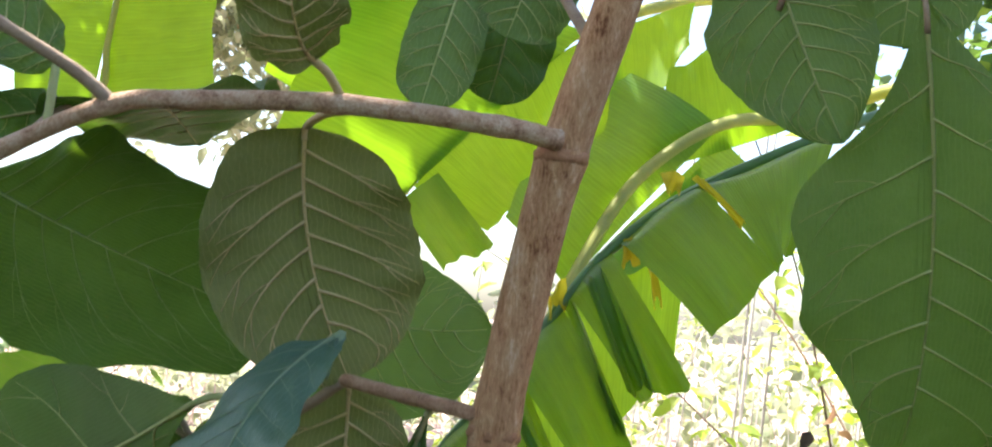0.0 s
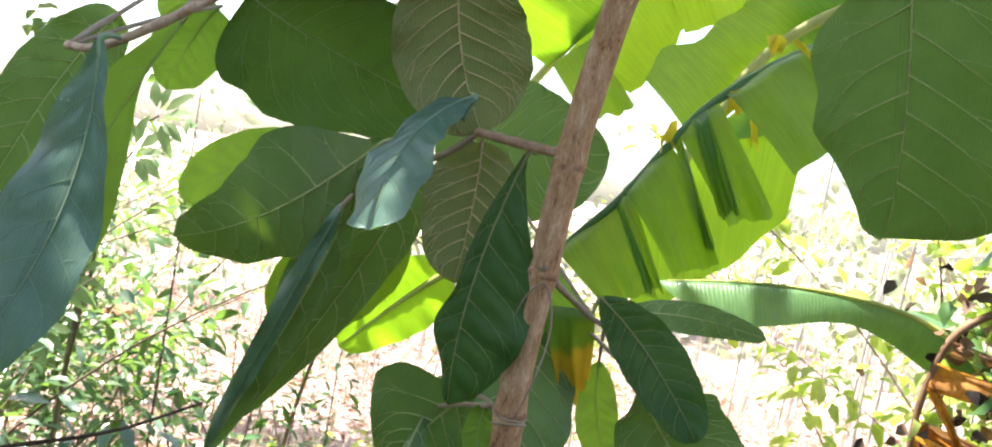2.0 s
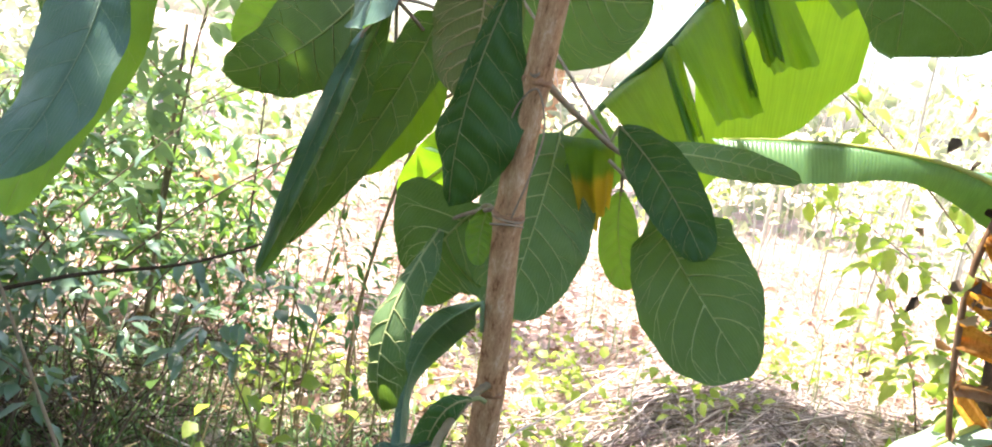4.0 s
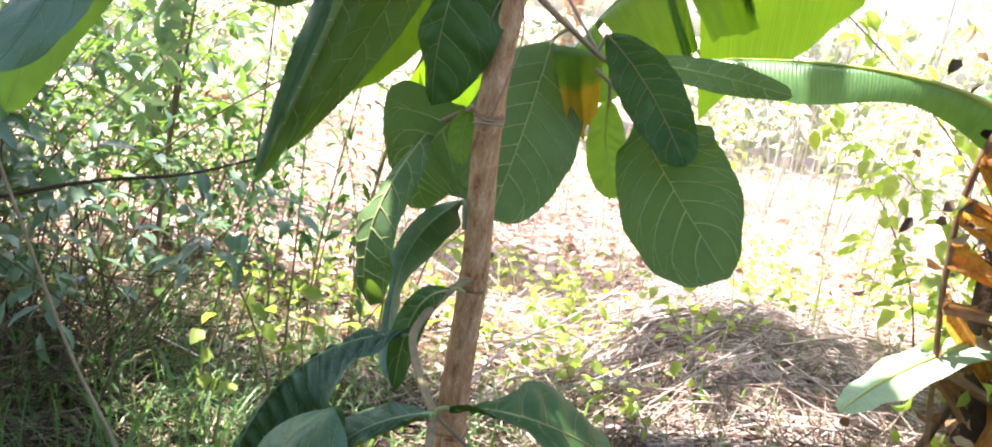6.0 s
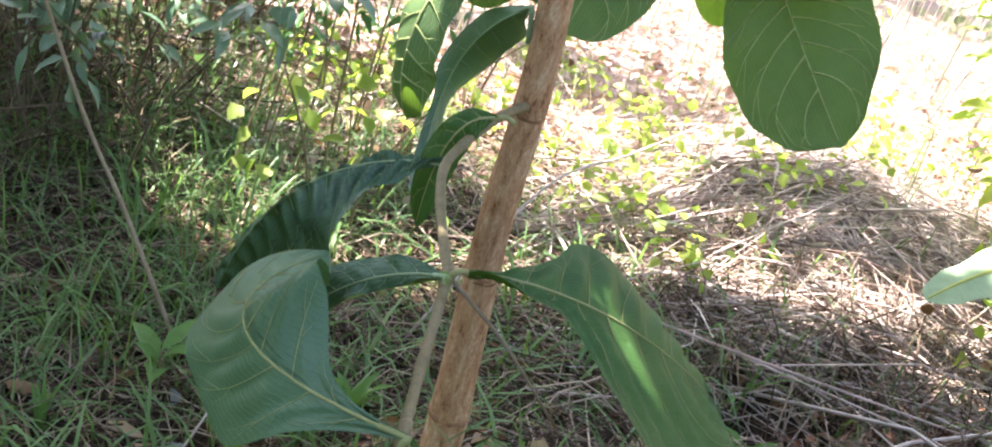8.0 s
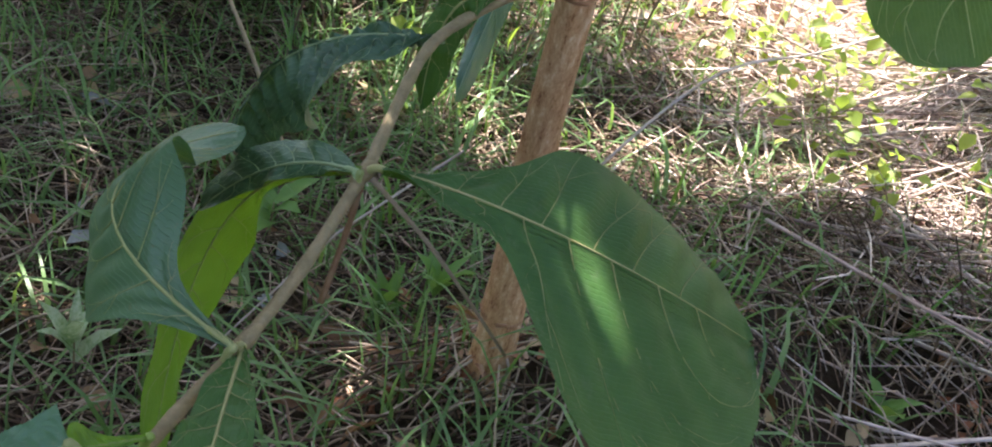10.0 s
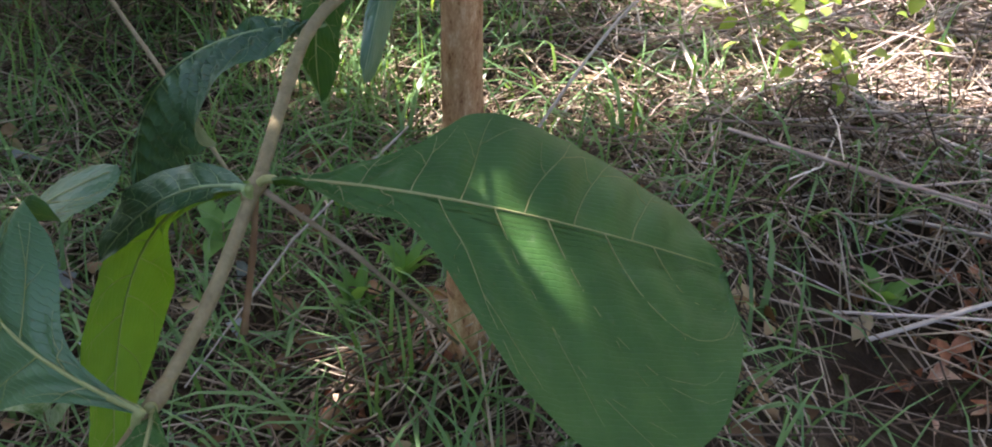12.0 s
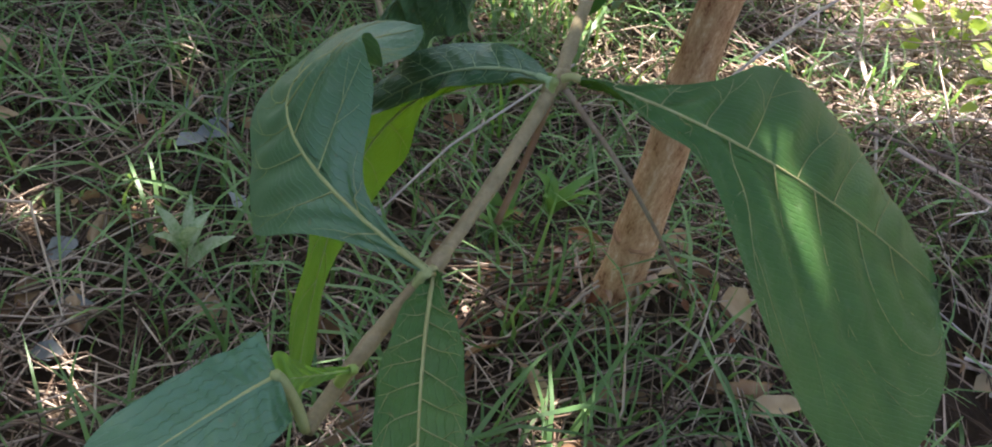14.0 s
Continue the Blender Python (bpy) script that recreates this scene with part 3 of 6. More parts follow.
def build_trunk():
    line = smooth_line(TRUNK, 8)
    rad = []
    for p in line:
        r = np.interp(p.z, [0, 0.2, 0.3, 0.45, 0.6, 0.9, 1.2, 1.6, 1.75, 2.1], [0.040, 0.036, 0.0305, 0.0275, 0.0240, 0.0203, 0.0187, 0.0187, 0.0180, 0.016])
        for zn in NODES:
            r += 0.0022 * math.exp(-((p.z - zn) / 0.012) ** 2)
        rad.append(float(r))
    mesh_ob("trunk", *tube(line, rad, 20, 0.035, 3), BARK, sapling)
    for zn in NODES:
        c = min(line, key=lambda p: abs(p.z - zn))
        ring = [c + Vector((0, 0, -0.006)), c + Vector((0, 0, -0.002)), c + Vector((0, 0, 0.002)), c + Vector((0, 0, 0.005))]
        r = rad[line.index(c)]
        mesh_ob("leaf_scar", *tube(ring, [r * 0.97, r * 1.025, r * 1.02, r * 0.97], 18, 0.14, int(zn * 100)), SCAR, sapling)


build_trunk()


WOOD = list(smooth_line(TRUNK, 8))


def branch(points, r0, r1, material, name="branch"):
    line = smooth_line(points, 6)
    if name == "branch":
        WOOD.extend(line)
    rad = [r0 + (r1 - r0) * i / (len(line) - 1) for i in range(len(line))]
    for i in range(0, len(line), 6):
        rad[i] *= 1.12
    return mesh_ob(name, *tube(line, rad, 12, 0.05, len(line)), material, sapling)


branch([(0.040, 0.712, 1.637), (-0.004, 0.690, 1.639), (-0.119, 0.668, 1.639), (-0.221, 0.658, 1.629), (-0.269, 0.648, 1.619), (-0.349, 0.661, 1.581), (-0.48, 0.650, 1.490), (-0.56, 0.660, 1.452), (-0.62, 0.69, 1.45)], 0.0080, 0.0050, BRANCH)
branch([(-0.269, 0.648, 1.619), (-0.293, 0.636, 1.637), (-0.336, 0.613, 1.659), (-0.40, 0.575, 1.69)], 0.0052, 0.0035, TWIG)
branch([(0.015, 0.74, 1.425), (-0.055, 0.775, 1.431), (-0.112, 0.805, 1.437), (-0.130, 0.825, 1.440), (-0.133, 0.797, 1.454)], 0.0064, 0.0045, BROWN_BRANCH)
branch([(-0.112, 0.805, 1.437), (-0.151, 0.825, 1.406), (-0.203, 0.840, 1.378), (-0.26, 0.9, 1.36)], 0.005, 0.003, TWIG)
branch([(0.006, 0.745, 1.29), (0.010, 0.85, 1.27), (0.012, 0.976, 1.246), (0.052, 1.138, 1.195), (0.075, 1.15, 1.183)], 0.006, 0.004, TWIG)
branch([(0.001, 0.828, 0.852), (0.003, 0.78, 0.860), (0.003, 0.719, 0.861), (-0.003, 0.659, 0.842), (-0.002, 0.622, 0.825), (0.023, 0.573, 0.813), (0.071, 0.498, 0.803), (0.090, 0.467, 0.800), (0.118, 0.392, 0.760), (0.143, 0.324, 0.744), (0.170, 0.25, 0.742), (0.195, 0.19, 0.74)], 0.0056, 0.0046, GREEN_STEM)
for c, r in (((0.090, 0.467, 0.800), 0.0070), ((0.143, 0.324, 0.744), 0.0062)):
    c = Vector(c)
    way = Vector((0.25, -0.95, -0.2))
    knob = [c - way * 0.014, c - way * 0.008, c, c + way * 0.008, c + way * 0.014]
    mesh_ob("node", *tube(knob, [r * 0.6, r * 0.9, r, r * 0.85, r * 0.55], 10, 0.25, 3), GREEN_STEM, sapling)
branch([(0.092, 0.466, 0.798), (0.098, 0.452, 0.753), (0.108, 0.427, 0.695)], 0.0022, 0.0028, LITTER, "dry_stipule")
branch([(0.097, 0.470, 0.798), (0.150, 0.507, 0.741), (0.217, 0.552, 0.653)], 0.0022, 0.0014, TWIG, "dry_petiole")
branch([(0.08, 0.712, 1.78), (0.16, 0.77, 1.86), (0.27, 0.84, 1.92), (0.33, 0.872, 1.93), (0.352, 0.884, 1.88), (0.358, 0.886, 1.85)], 0.007, 0.004, TWIG)
branch([(0.27, 0.84, 1.90), (0.25, 0.87, 1.86), (0.245, 0.90, 1.82)], 0.004, 0.003, TWIG)
branch([(0.06, 0.712, 1.71), (0.02, 0.80, 1.80), (-0.02, 0.88, 1.88), (-0.05, 0.94, 1.87)], 0.005, 0.003, TWIG)

for z, tilt in ((1.085, 0.25), (1.098, -0.2)):
    c = Vector((-0.005, 0.785, z))
    ring = [c + Vector((math.cos(a) * 0.0215, math.sin(a) * 0.0215, tilt * 0.02 * math.cos(a + 1))) for a in [2 * math.pi * i / 20 for i in range(21)]]
    mesh_ob("vine_loop", *tube(ring, [0.0016] * 21, 6, 0.2, 8), TWIG, sapling)
mesh_ob("vine_loop", *tube(smooth_line([(0.005, 0.762, 1.10), (0.022, 0.752, 1.16), (0.028, 0.760, 1.22), (0.014, 0.742, 1.27), (-0.012, 0.750, 1.24), (-0.022, 0.765, 1.18)], 6), [0.0013] * 31, 6, 0.2, 9), TWIG, sapling)

LEAF_LABELS = {"under": "grey-green underside with raised pale veins", "upper": "dark bluish-green leaf face with sunken veins", "veined": "green leaf with a net of pale veins", "thin": "dark green leaf, its hanging half lit through", "downy": "tan-green downy underside with raised brownish veins", "waxy": "dark waxy leaf face, the sky's reflection painted in blue-green", "sheen": "smooth green leaf face with a soft sheen, partly painted", "dark": "dark puckered leaf face with sunken veins", "bright": "leaf lit through from behind, yellow-green"}


# base, middle and tip of the midrib, way across at base and tip, half widths, outline, fold, curl, wave, look, foot of the stalk
def sapling_leaf(seed, base, mid, tip, ax0, ax1, wa, wb, prof, fold, curl, wave, look_of, stalk):
    return make_leaf(sapling, base, mid, tip, ax0, ax1, wa, wb, prof, fold, curl, wave, look_of, stalk, seed, LEAF_LABELS[look_of])


sapling_leaf(100, (-0.150, 0.713, 1.628), (-0.146, 0.768, 1.536), (-0.108, 0.804, 1.436), (0.984, 0.147, 0.099), (0.908, 0.098, 0.407), 0.088, 0.083, (0.42, 0.42), (4, 4), (0, 0), 0.004, 'downy', (-0.116, 0.674, 1.635))
sapling_leaf(101, (-0.503, 0.917, 1.581), (-0.423, 0.970, 1.541), (-0.219, 0.993, 1.471), (0.340, -0.244, 0.908), (0.640, -0.275, 0.718), 0.148, 0.152, ((0.06, 0.58, 0.85, 1.00, 0.95, 0.99, 0.75), (0.06, 0.74, 0.91, 1.00, 0.83, 0.64, 0.49)), (17, -6), (19, 7), 0.006, 'veined', (-0.56, 0.885, 1.578))
sapling_leaf(102, (-0.258, 0.678, 1.626), (-0.300, 0.840, 1.652), (-0.330, 1.020, 1.650), (0.950, 0.200, 0.230), (0.930, 0.180, 0.320), 0.098, 0.102, (0.5, 0.45), (0, 0), (-15, -15), 0.006, 'upper', None)
sapling_leaf(103, (-0.137, 0.646, 1.664), (-0.142, 0.604, 1.678), (-0.144, 0.570, 1.720), (-0.830, -0.052, -0.555), (-0.965, -0.190, -0.178), 0.035, 0.035, (0.55, 0.45), (5, 5), (0, 0), 0.004, 'downy', (-0.117, 0.668, 1.643))
sapling_leaf(104, (-0.056, 0.940, 1.858), (-0.073, 0.918, 1.765), (-0.086, 0.905, 1.691), (0.965, 0.148, -0.215), (0.972, 0.141, -0.187), 0.041, 0.037, (0.55, 0.45), (0, 0), (0, 0), 0.004, 'under', None)
sapling_leaf(105, (-0.003, 0.959, 1.877), (-0.013, 0.967, 1.785), (-0.025, 0.974, 1.719), (0.994, 0.052, -0.099), (0.983, 0.072, -0.171), 0.051, 0.049, (0.55, 0.5), (0, 0), (0, 0), 0.005, 'upper', None)
sapling_leaf(106, (0.008, 0.812, 1.838), (0.002, 0.817, 1.788), (-0.010, 0.821, 1.743), (0.994, 0.042, -0.099), (0.961, 0.097, -0.259), 0.047, 0.041, (0.55, 0.4), (0, 0), (10, 10), 0.005, 'under', None)
sapling_leaf(107, (0.233, 0.911, 1.889), (0.264, 0.890, 1.791), (0.308, 0.880, 1.693), (0.866, -0.356, 0.351), (0.834, -0.367, 0.412), 0.070, 0.081, (0.5, 0.72), (0, 0), (0, 0), 0.006, 'under', None)
sapling_leaf(108, (0.395, 0.956, 1.964), (0.393, 0.963, 1.893), (0.391, 0.970, 1.818), (0.937, -0.343, -0.063), (0.937, -0.346, -0.057), 0.068, 0.062, (0.5, 0.35), (0, 0), (0, 0), 0.006, 'under', None)
sapling_leaf(109, (0.348, 0.815, 1.812), (0.411, 0.913, 1.576), (0.443, 1.044, 1.399), (0.856, -0.512, 0.073), (0.937, -0.293, 0.193), 0.154, 0.125, ((0.02, 0.40, 0.81, 0.96, 1.00, 0.97, 0.62), (0.02, 0.37, 1.00, 0.91, 0.87, 0.47, 0.26)), (2, -3), (-1, -5), 0.006, 'under', None)
sapling_leaf(110, (-0.239, 0.822, 1.403), (-0.476, 1.041, 1.263), (-0.646, 1.086, 1.195), (0.251, -0.133, -0.959), (0.543, 0.553, -0.631), 0.082, 0.116, ((0.02, 0.49, 0.80, 1.00, 0.93, 0.71, 0.29), (0.06, 0.56, 1.00, 0.82, 0.54, 0.43, 0.23)), (-3, -3), (-15, -12), 0.006, 'under', (-0.208, 0.832, 1.408))
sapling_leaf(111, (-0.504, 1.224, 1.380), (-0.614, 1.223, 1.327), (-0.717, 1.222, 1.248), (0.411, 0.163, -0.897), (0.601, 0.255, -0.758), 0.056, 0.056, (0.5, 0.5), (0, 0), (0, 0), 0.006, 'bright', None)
sapling_leaf(112, (-0.108, 0.739, 1.477), (-0.154, 0.651, 1.412), (-0.165, 0.593, 1.304), (0.606, -0.687, -0.401), (0.883, -0.344, 0.320), 0.053, 0.065, ((0.06, 0.53, 0.56, 0.82, 1.00, 0.93, 0.75), (0.06, 0.43, 0.67, 0.95, 1.00, 0.90, 0.69)), (-1, -7), (-1, -13), 0.005, 'waxy', (-0.115, 0.718, 1.444))
sapling_leaf(113, (-0.116, 0.859, 1.428), (-0.115, 0.869, 1.338), (-0.122, 0.869, 1.235), (0.989, 0.145, 0.033), (0.987, 0.142, -0.070), 0.061, 0.069, (0.5, 0.5), (0, 0), (0, 0), 0.004, 'downy', (-0.109, 0.839, 1.437))
sapling_leaf(114, (-0.040, 0.768, 1.417), (-0.074, 0.743, 1.245), (-0.079, 0.754, 1.099), (0.991, 0.099, -0.088), (0.983, 0.160, -0.088), 0.079, 0.032, ((0.02, 0.37, 0.80, 1.00, 0.96, 0.73, 0.35), (0.06, 0.38, 0.57, 0.58, 1.00, 0.34, 0.17)), (4, -2), (-2, -10), 0.006, 'upper', (-0.032, 0.787, 1.423))
sapling_leaf(115, (-0.297, 0.959, 1.372), (-0.378, 1.017, 1.158), (-0.555, 1.142, 0.835), (0.946, 0.128, -0.298), (0.870, 0.347, -0.351), 0.031, 0.069, (0.6, 0.5), (0, -40), (10, -40), 0.01, 'under', None)
sapling_leaf(116, (-0.310, 0.917, 1.308), (-0.391, 0.970, 1.136), (-0.537, 1.107, 0.853), (0.877, 0.375, -0.299), (0.884, 0.381, -0.271), 0.014, 0.020, (0.6, 0.5), (0, -20), (0, -20), 0.008, 'waxy', None)
sapling_leaf(117, (-0.262, 1.092, 1.362), (-0.325, 1.118, 1.215), (-0.495, 1.135, 0.905), (0.895, 0.321, -0.309), (0.865, 0.306, -0.399), 0.050, 0.050, (0.45, 0.75), (0, -8), (0, -14), 0.006, 'under', None)
sapling_leaf(118, (-0.337, 1.538, 1.521), (-0.173, 1.629, 1.470), (-0.002, 1.677, 1.480), (0.334, 0.004, 0.943), (-0.077, -0.088, 0.993), 0.123, 0.166, (0.5, 0.6), (0, 0), (0, 0), 0.006, 'under', None)
sapling_leaf(119, (-0.316, 1.282, 1.291), (-0.434, 1.308, 1.162), (-0.555, 1.333, 1.044), (0.747, 0.167, -0.643), (0.698, 0.143, -0.701), 0.099, 0.082, (0.5, 0.45), (0, 0), (0, 0), 0.006, 'thin', None)
sapling_leaf(120, (-0.072, 0.886, 1.088), (-0.155, 0.951, 0.984), (-0.147, 0.996, 0.901), (0.826, 0.085, -0.557), (0.966, 0.163, -0.200), 0.088, 0.104, ((0.06, 0.53, 0.80, 0.98, 1.00, 0.74, 0.38), (0.06, 0.88, 1.00, 0.69, 0.49, 0.38, 0.23)), (5, -3), (6, -3), 0.006, 'under', (-0.023, 0.777, 1.104))
sapling_leaf(121, (-0.040, 0.803, 1.099), (-0.041, 0.793, 1.062), (-0.034, 0.784, 1.024), (0.945, 0.299, -0.128), (0.935, 0.331, 0.124), 0.016, 0.019, (0.5, 0.5), (0, 0), (0, 0), 0.002, 'bright', None)
sapling_leaf(122, (-0.049, 1.213, 1.199), (-0.041, 1.112, 1.053), (-0.043, 1.007, 0.902), (0.964, 0.244, -0.107), (0.955, 0.233, -0.182), 0.095, 0.097, (0.5, 0.42), (0, 0), (0, 0), 0.006, 'under', (-0.014, 1.209, 1.228))
sapling_leaf(123, (-0.142, 0.942, 1.043), (-0.145, 0.775, 0.917), (-0.150, 0.819, 0.775), (0.933, 0.012, -0.359), (0.999, 0.038, -0.012), 0.038, 0.043, ((0.06, 0.78, 0.85, 1.00, 0.99, 0.94, 0.61), (0.02, 0.24, 0.65, 0.96, 1.00, 0.86, 0.49)), (-9, -24), (-19, -40), 0.006, 'under', (-0.031, 0.785, 1.102))
sapling_leaf(124, (-0.021, 0.787, 0.973), (-0.151, 0.931, 0.812), (-0.089, 0.793, 0.666), (0.446, -0.086, -0.891), (0.699, 0.690, -0.188), 0.048, 0.025, ((0.06, 0.69, 0.95, 1.00, 0.76, 0.66, 0.41), (0.06, 0.84, 1.00, 0.83, 0.37, 0.46, 0.29)), (-33, -10), (-24, -20), 0.006, 'waxy', (-0.019, 0.807, 0.929))
sapling_leaf(125, (0.014, 0.686, 0.873), (-0.020, 0.660, 0.837), (-0.033, 0.667, 0.723), (0.629, -0.031, -0.777), (0.938, 0.342, -0.057), 0.022, 0.020, (0.7, 0.5), (-10, -10), (-20, -20), 0.004, 'upper', (0.033, 0.692, 0.874))
sapling_leaf(126, (0.061, 1.144, 1.228), (0.155, 1.099, 1.156), (0.243, 1.049, 1.054), (0.626, 0.121, 0.770), (0.787, 0.118, 0.606), 0.050, 0.048, (0.6, 0.45), (8, 8), (0, 0), 0.005, 'upper', (0.052, 1.138, 1.195))
sapling_leaf(127, (0.154, 1.086, 1.105), (0.210, 1.122, 1.022), (0.348, 1.040, 0.898), (0.704, 0.033, 0.710), (0.819, 0.004, 0.573), 0.103, 0.108, ((0.06, 0.60, 0.98, 1.00, 0.96, 0.75, 0.30), (0.06, 0.41, 0.66, 0.84, 1.00, 0.93, 0.49)), (6, 1), (-2, -10), 0.006, 'under', (0.057, 1.128, 1.171))
sapling_leaf(128, (0.075, 1.206, 1.119), (0.086, 1.217, 1.030), (0.118, 1.226, 0.947), (0.975, 0.190, 0.118), (0.896, 0.210, 0.391), 0.036, 0.036, (0.6, 0.5), (0, 0), (0, 0), 0.004, 'bright', None)
sapling_leaf(129, (0.039, 1.213, 1.184), (0.010, 1.198, 1.159), (-0.023, 1.182, 1.134), (0.626, 0.101, -0.773), (0.563, 0.085, -0.822), 0.033, 0.029, (0.5, 0.5), (0, 0), (0, 0), 0.004, 'bright', None)
sapling_leaf(130, (-0.530, 0.615, 1.459), (-0.527, 0.586, 1.243), (-0.587, 0.505, 1.045), (0.996, 0.001, 0.090), (0.899, -0.064, -0.434), 0.058, 0.081, ((0.02, 0.27, 0.58, 0.79, 1.00, 0.77, 0.14), (0.02, 0.59, 0.92, 1.00, 0.84, 0.57, 0.19)), (-1, -1), (-11, -10), 0.006, 'waxy', None)
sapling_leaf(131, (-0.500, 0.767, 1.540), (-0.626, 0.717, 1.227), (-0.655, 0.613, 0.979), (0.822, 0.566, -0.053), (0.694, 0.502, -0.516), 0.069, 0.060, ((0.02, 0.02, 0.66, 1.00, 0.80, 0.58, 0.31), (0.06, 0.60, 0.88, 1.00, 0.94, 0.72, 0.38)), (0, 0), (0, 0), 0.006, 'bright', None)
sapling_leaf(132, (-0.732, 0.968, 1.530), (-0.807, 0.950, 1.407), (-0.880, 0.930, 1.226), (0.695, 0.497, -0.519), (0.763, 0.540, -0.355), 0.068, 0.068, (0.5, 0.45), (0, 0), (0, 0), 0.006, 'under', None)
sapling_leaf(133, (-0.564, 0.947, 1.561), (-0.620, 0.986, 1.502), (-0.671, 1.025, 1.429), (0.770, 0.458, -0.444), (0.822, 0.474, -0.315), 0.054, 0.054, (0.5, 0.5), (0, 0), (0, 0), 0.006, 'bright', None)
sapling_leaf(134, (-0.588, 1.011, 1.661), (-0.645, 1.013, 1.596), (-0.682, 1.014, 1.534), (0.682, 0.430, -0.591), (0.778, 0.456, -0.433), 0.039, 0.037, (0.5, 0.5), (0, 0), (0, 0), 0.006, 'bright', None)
sapling_leaf(135, (-0.350, 0.756, 1.632), (-0.410, 0.776, 1.622), (-0.498, 0.797, 1.601), (0.257, 0.278, -0.926), (0.289, 0.293, -0.911), 0.019, 0.020, (0.5, 0.5), (0, 0), (0, 0), 0.004, 'upper', None)
sapling_leaf(136, (-0.335, 0.694, 1.653), (-0.370, 0.691, 1.677), (-0.425, 0.688, 1.709), (-0.568, -0.102, -0.817), (-0.491, -0.048, -0.870), 0.028, 0.028, (0.5, 0.5), (0, 0), (0, 0), 0.006, 'under', None)
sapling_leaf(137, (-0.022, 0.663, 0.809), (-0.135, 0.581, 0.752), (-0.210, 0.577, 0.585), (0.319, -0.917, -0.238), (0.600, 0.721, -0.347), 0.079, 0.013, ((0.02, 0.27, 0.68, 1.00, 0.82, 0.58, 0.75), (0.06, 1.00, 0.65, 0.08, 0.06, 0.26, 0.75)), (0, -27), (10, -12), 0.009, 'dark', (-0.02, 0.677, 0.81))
sapling_leaf(138, (0.154, 0.304, 0.759), (-0.003, 0.311, 0.769), (-0.008, 0.428, 0.791), (0.594, -0.528, -0.607), (-0.825, 0.409, -0.389), 0.083, 0.081, ((0.02, 0.31, 0.96, 0.95, 1.00, 0.79, 0.46), (0.02, 0.20, 0.87, 1.00, 0.95, 0.71, 0.22)), (3, -5), (-5, -22), 0.003, 'sheen', None)
sapling_leaf(139, (0.094, 0.457, 0.807), (-0.058, 0.449, 0.633), (0.038, 0.322, 0.457), (0.594, 0.180, -0.784), (0.027, 0.626, -0.779), 0.063, 0.049, ((0.03, 0.09, 0.15, 0.67, 1.00, 0.72, 0.32), (0.04, 0.26, 0.48, 0.58, 1.00, 0.79, 0.60)), (-12, 10), (-13, 14), 0.004, 'thin', None)
sapling_leaf(140, (0.090, 0.456, 0.806), (0.016, 0.442, 0.765), (-0.041, 0.416, 0.690), (0.415, -0.667, -0.618), (0.827, -0.066, -0.558), 0.011, 0.023, (0.7, 0.55), (0, 0), (-20, -20), 0.004, 'dark', None)
sapling_leaf(141, (0.106, 0.473, 0.811), (0.220, 0.594, 0.769), (0.334, 0.844, 0.598), (0.233, 0.948, -0.218), (-0.729, 0.106, 0.676), 0.092, 0.196, ((0.06, 0.26, 0.51, 0.98, 1.00, 0.96, 0.75), (0.06, 0.14, 0.19, 0.81, 1.00, 0.84, 0.33)), (2, 3), (-31, 10), 0.003, 'upper', None)
sapling_leaf(142, (0.186, 0.174, 0.790), (0.185, 0.139, 0.786), (0.194, 0.062, 0.788), (-0.627, 0.356, 0.692), (-0.888, -0.092, 0.451), 0.0240, 0.026, ((0.95, 0.90, 0.86, 0.90, 0.95, 0.85, 0.40), (0.86, 0.95, 1.00, 1.00, 0.95, 0.80, 0.40)), (0, 0), (14, -20), 0.003, 'sheen', None)
sapling_leaf(146, (0.192, 0.219, 0.768), (0.187, 0.194, 0.775), (0.181, 0.173, 0.780), (-0.627, 0.356, 0.692), (-0.627, 0.356, 0.692), 0.0130, 0.0120, ((0.10, 0.14, 0.20, 0.32, 0.62, 1.00, 1.00), (0.10, 0.14, 0.22, 0.40, 0.66, 0.90, 1.00)), (0, 0), (0, 0), 0.002, 'bright', None)
sapling_leaf(143, (0.150, 0.316, 0.747), (0.206, 0.256, 0.763), (0.281, 0.181, 0.798), (0.719, 0.689, 0.098), (0.665, 0.732, 0.150), 0.024, 0.023, (1.0, 0.5), (10, 10), (0, 0), 0.004, 'upper', None)
sapling_leaf(144, (0.069, 1.287, 1.190), (0.215, 1.584, 1.181), (0.372, 1.546, 1.172), (-0.135, 0.101, 0.986), (0.128, 0.091, 0.988), 0.030, 0.033, ((0.06, 0.62, 0.89, 0.99, 1.00, 0.79, 0.43), (0.06, 0.63, 0.90, 1.00, 0.91, 0.69, 0.38)), (0, 0), (0, 0), 0.004, 'under', (0.066, 1.212, 1.21))
sapling_leaf(145, (-0.405, 1.27, 1.300), (-0.455, 1.28, 1.165), (-0.500, 1.29, 1.050), (0.86, 0.15, -0.42), (0.84, 0.15, -0.45), 0.060, 0.058, (0.5, 0.45), (0, 0), (0, 0), 0.005, 'under', None)


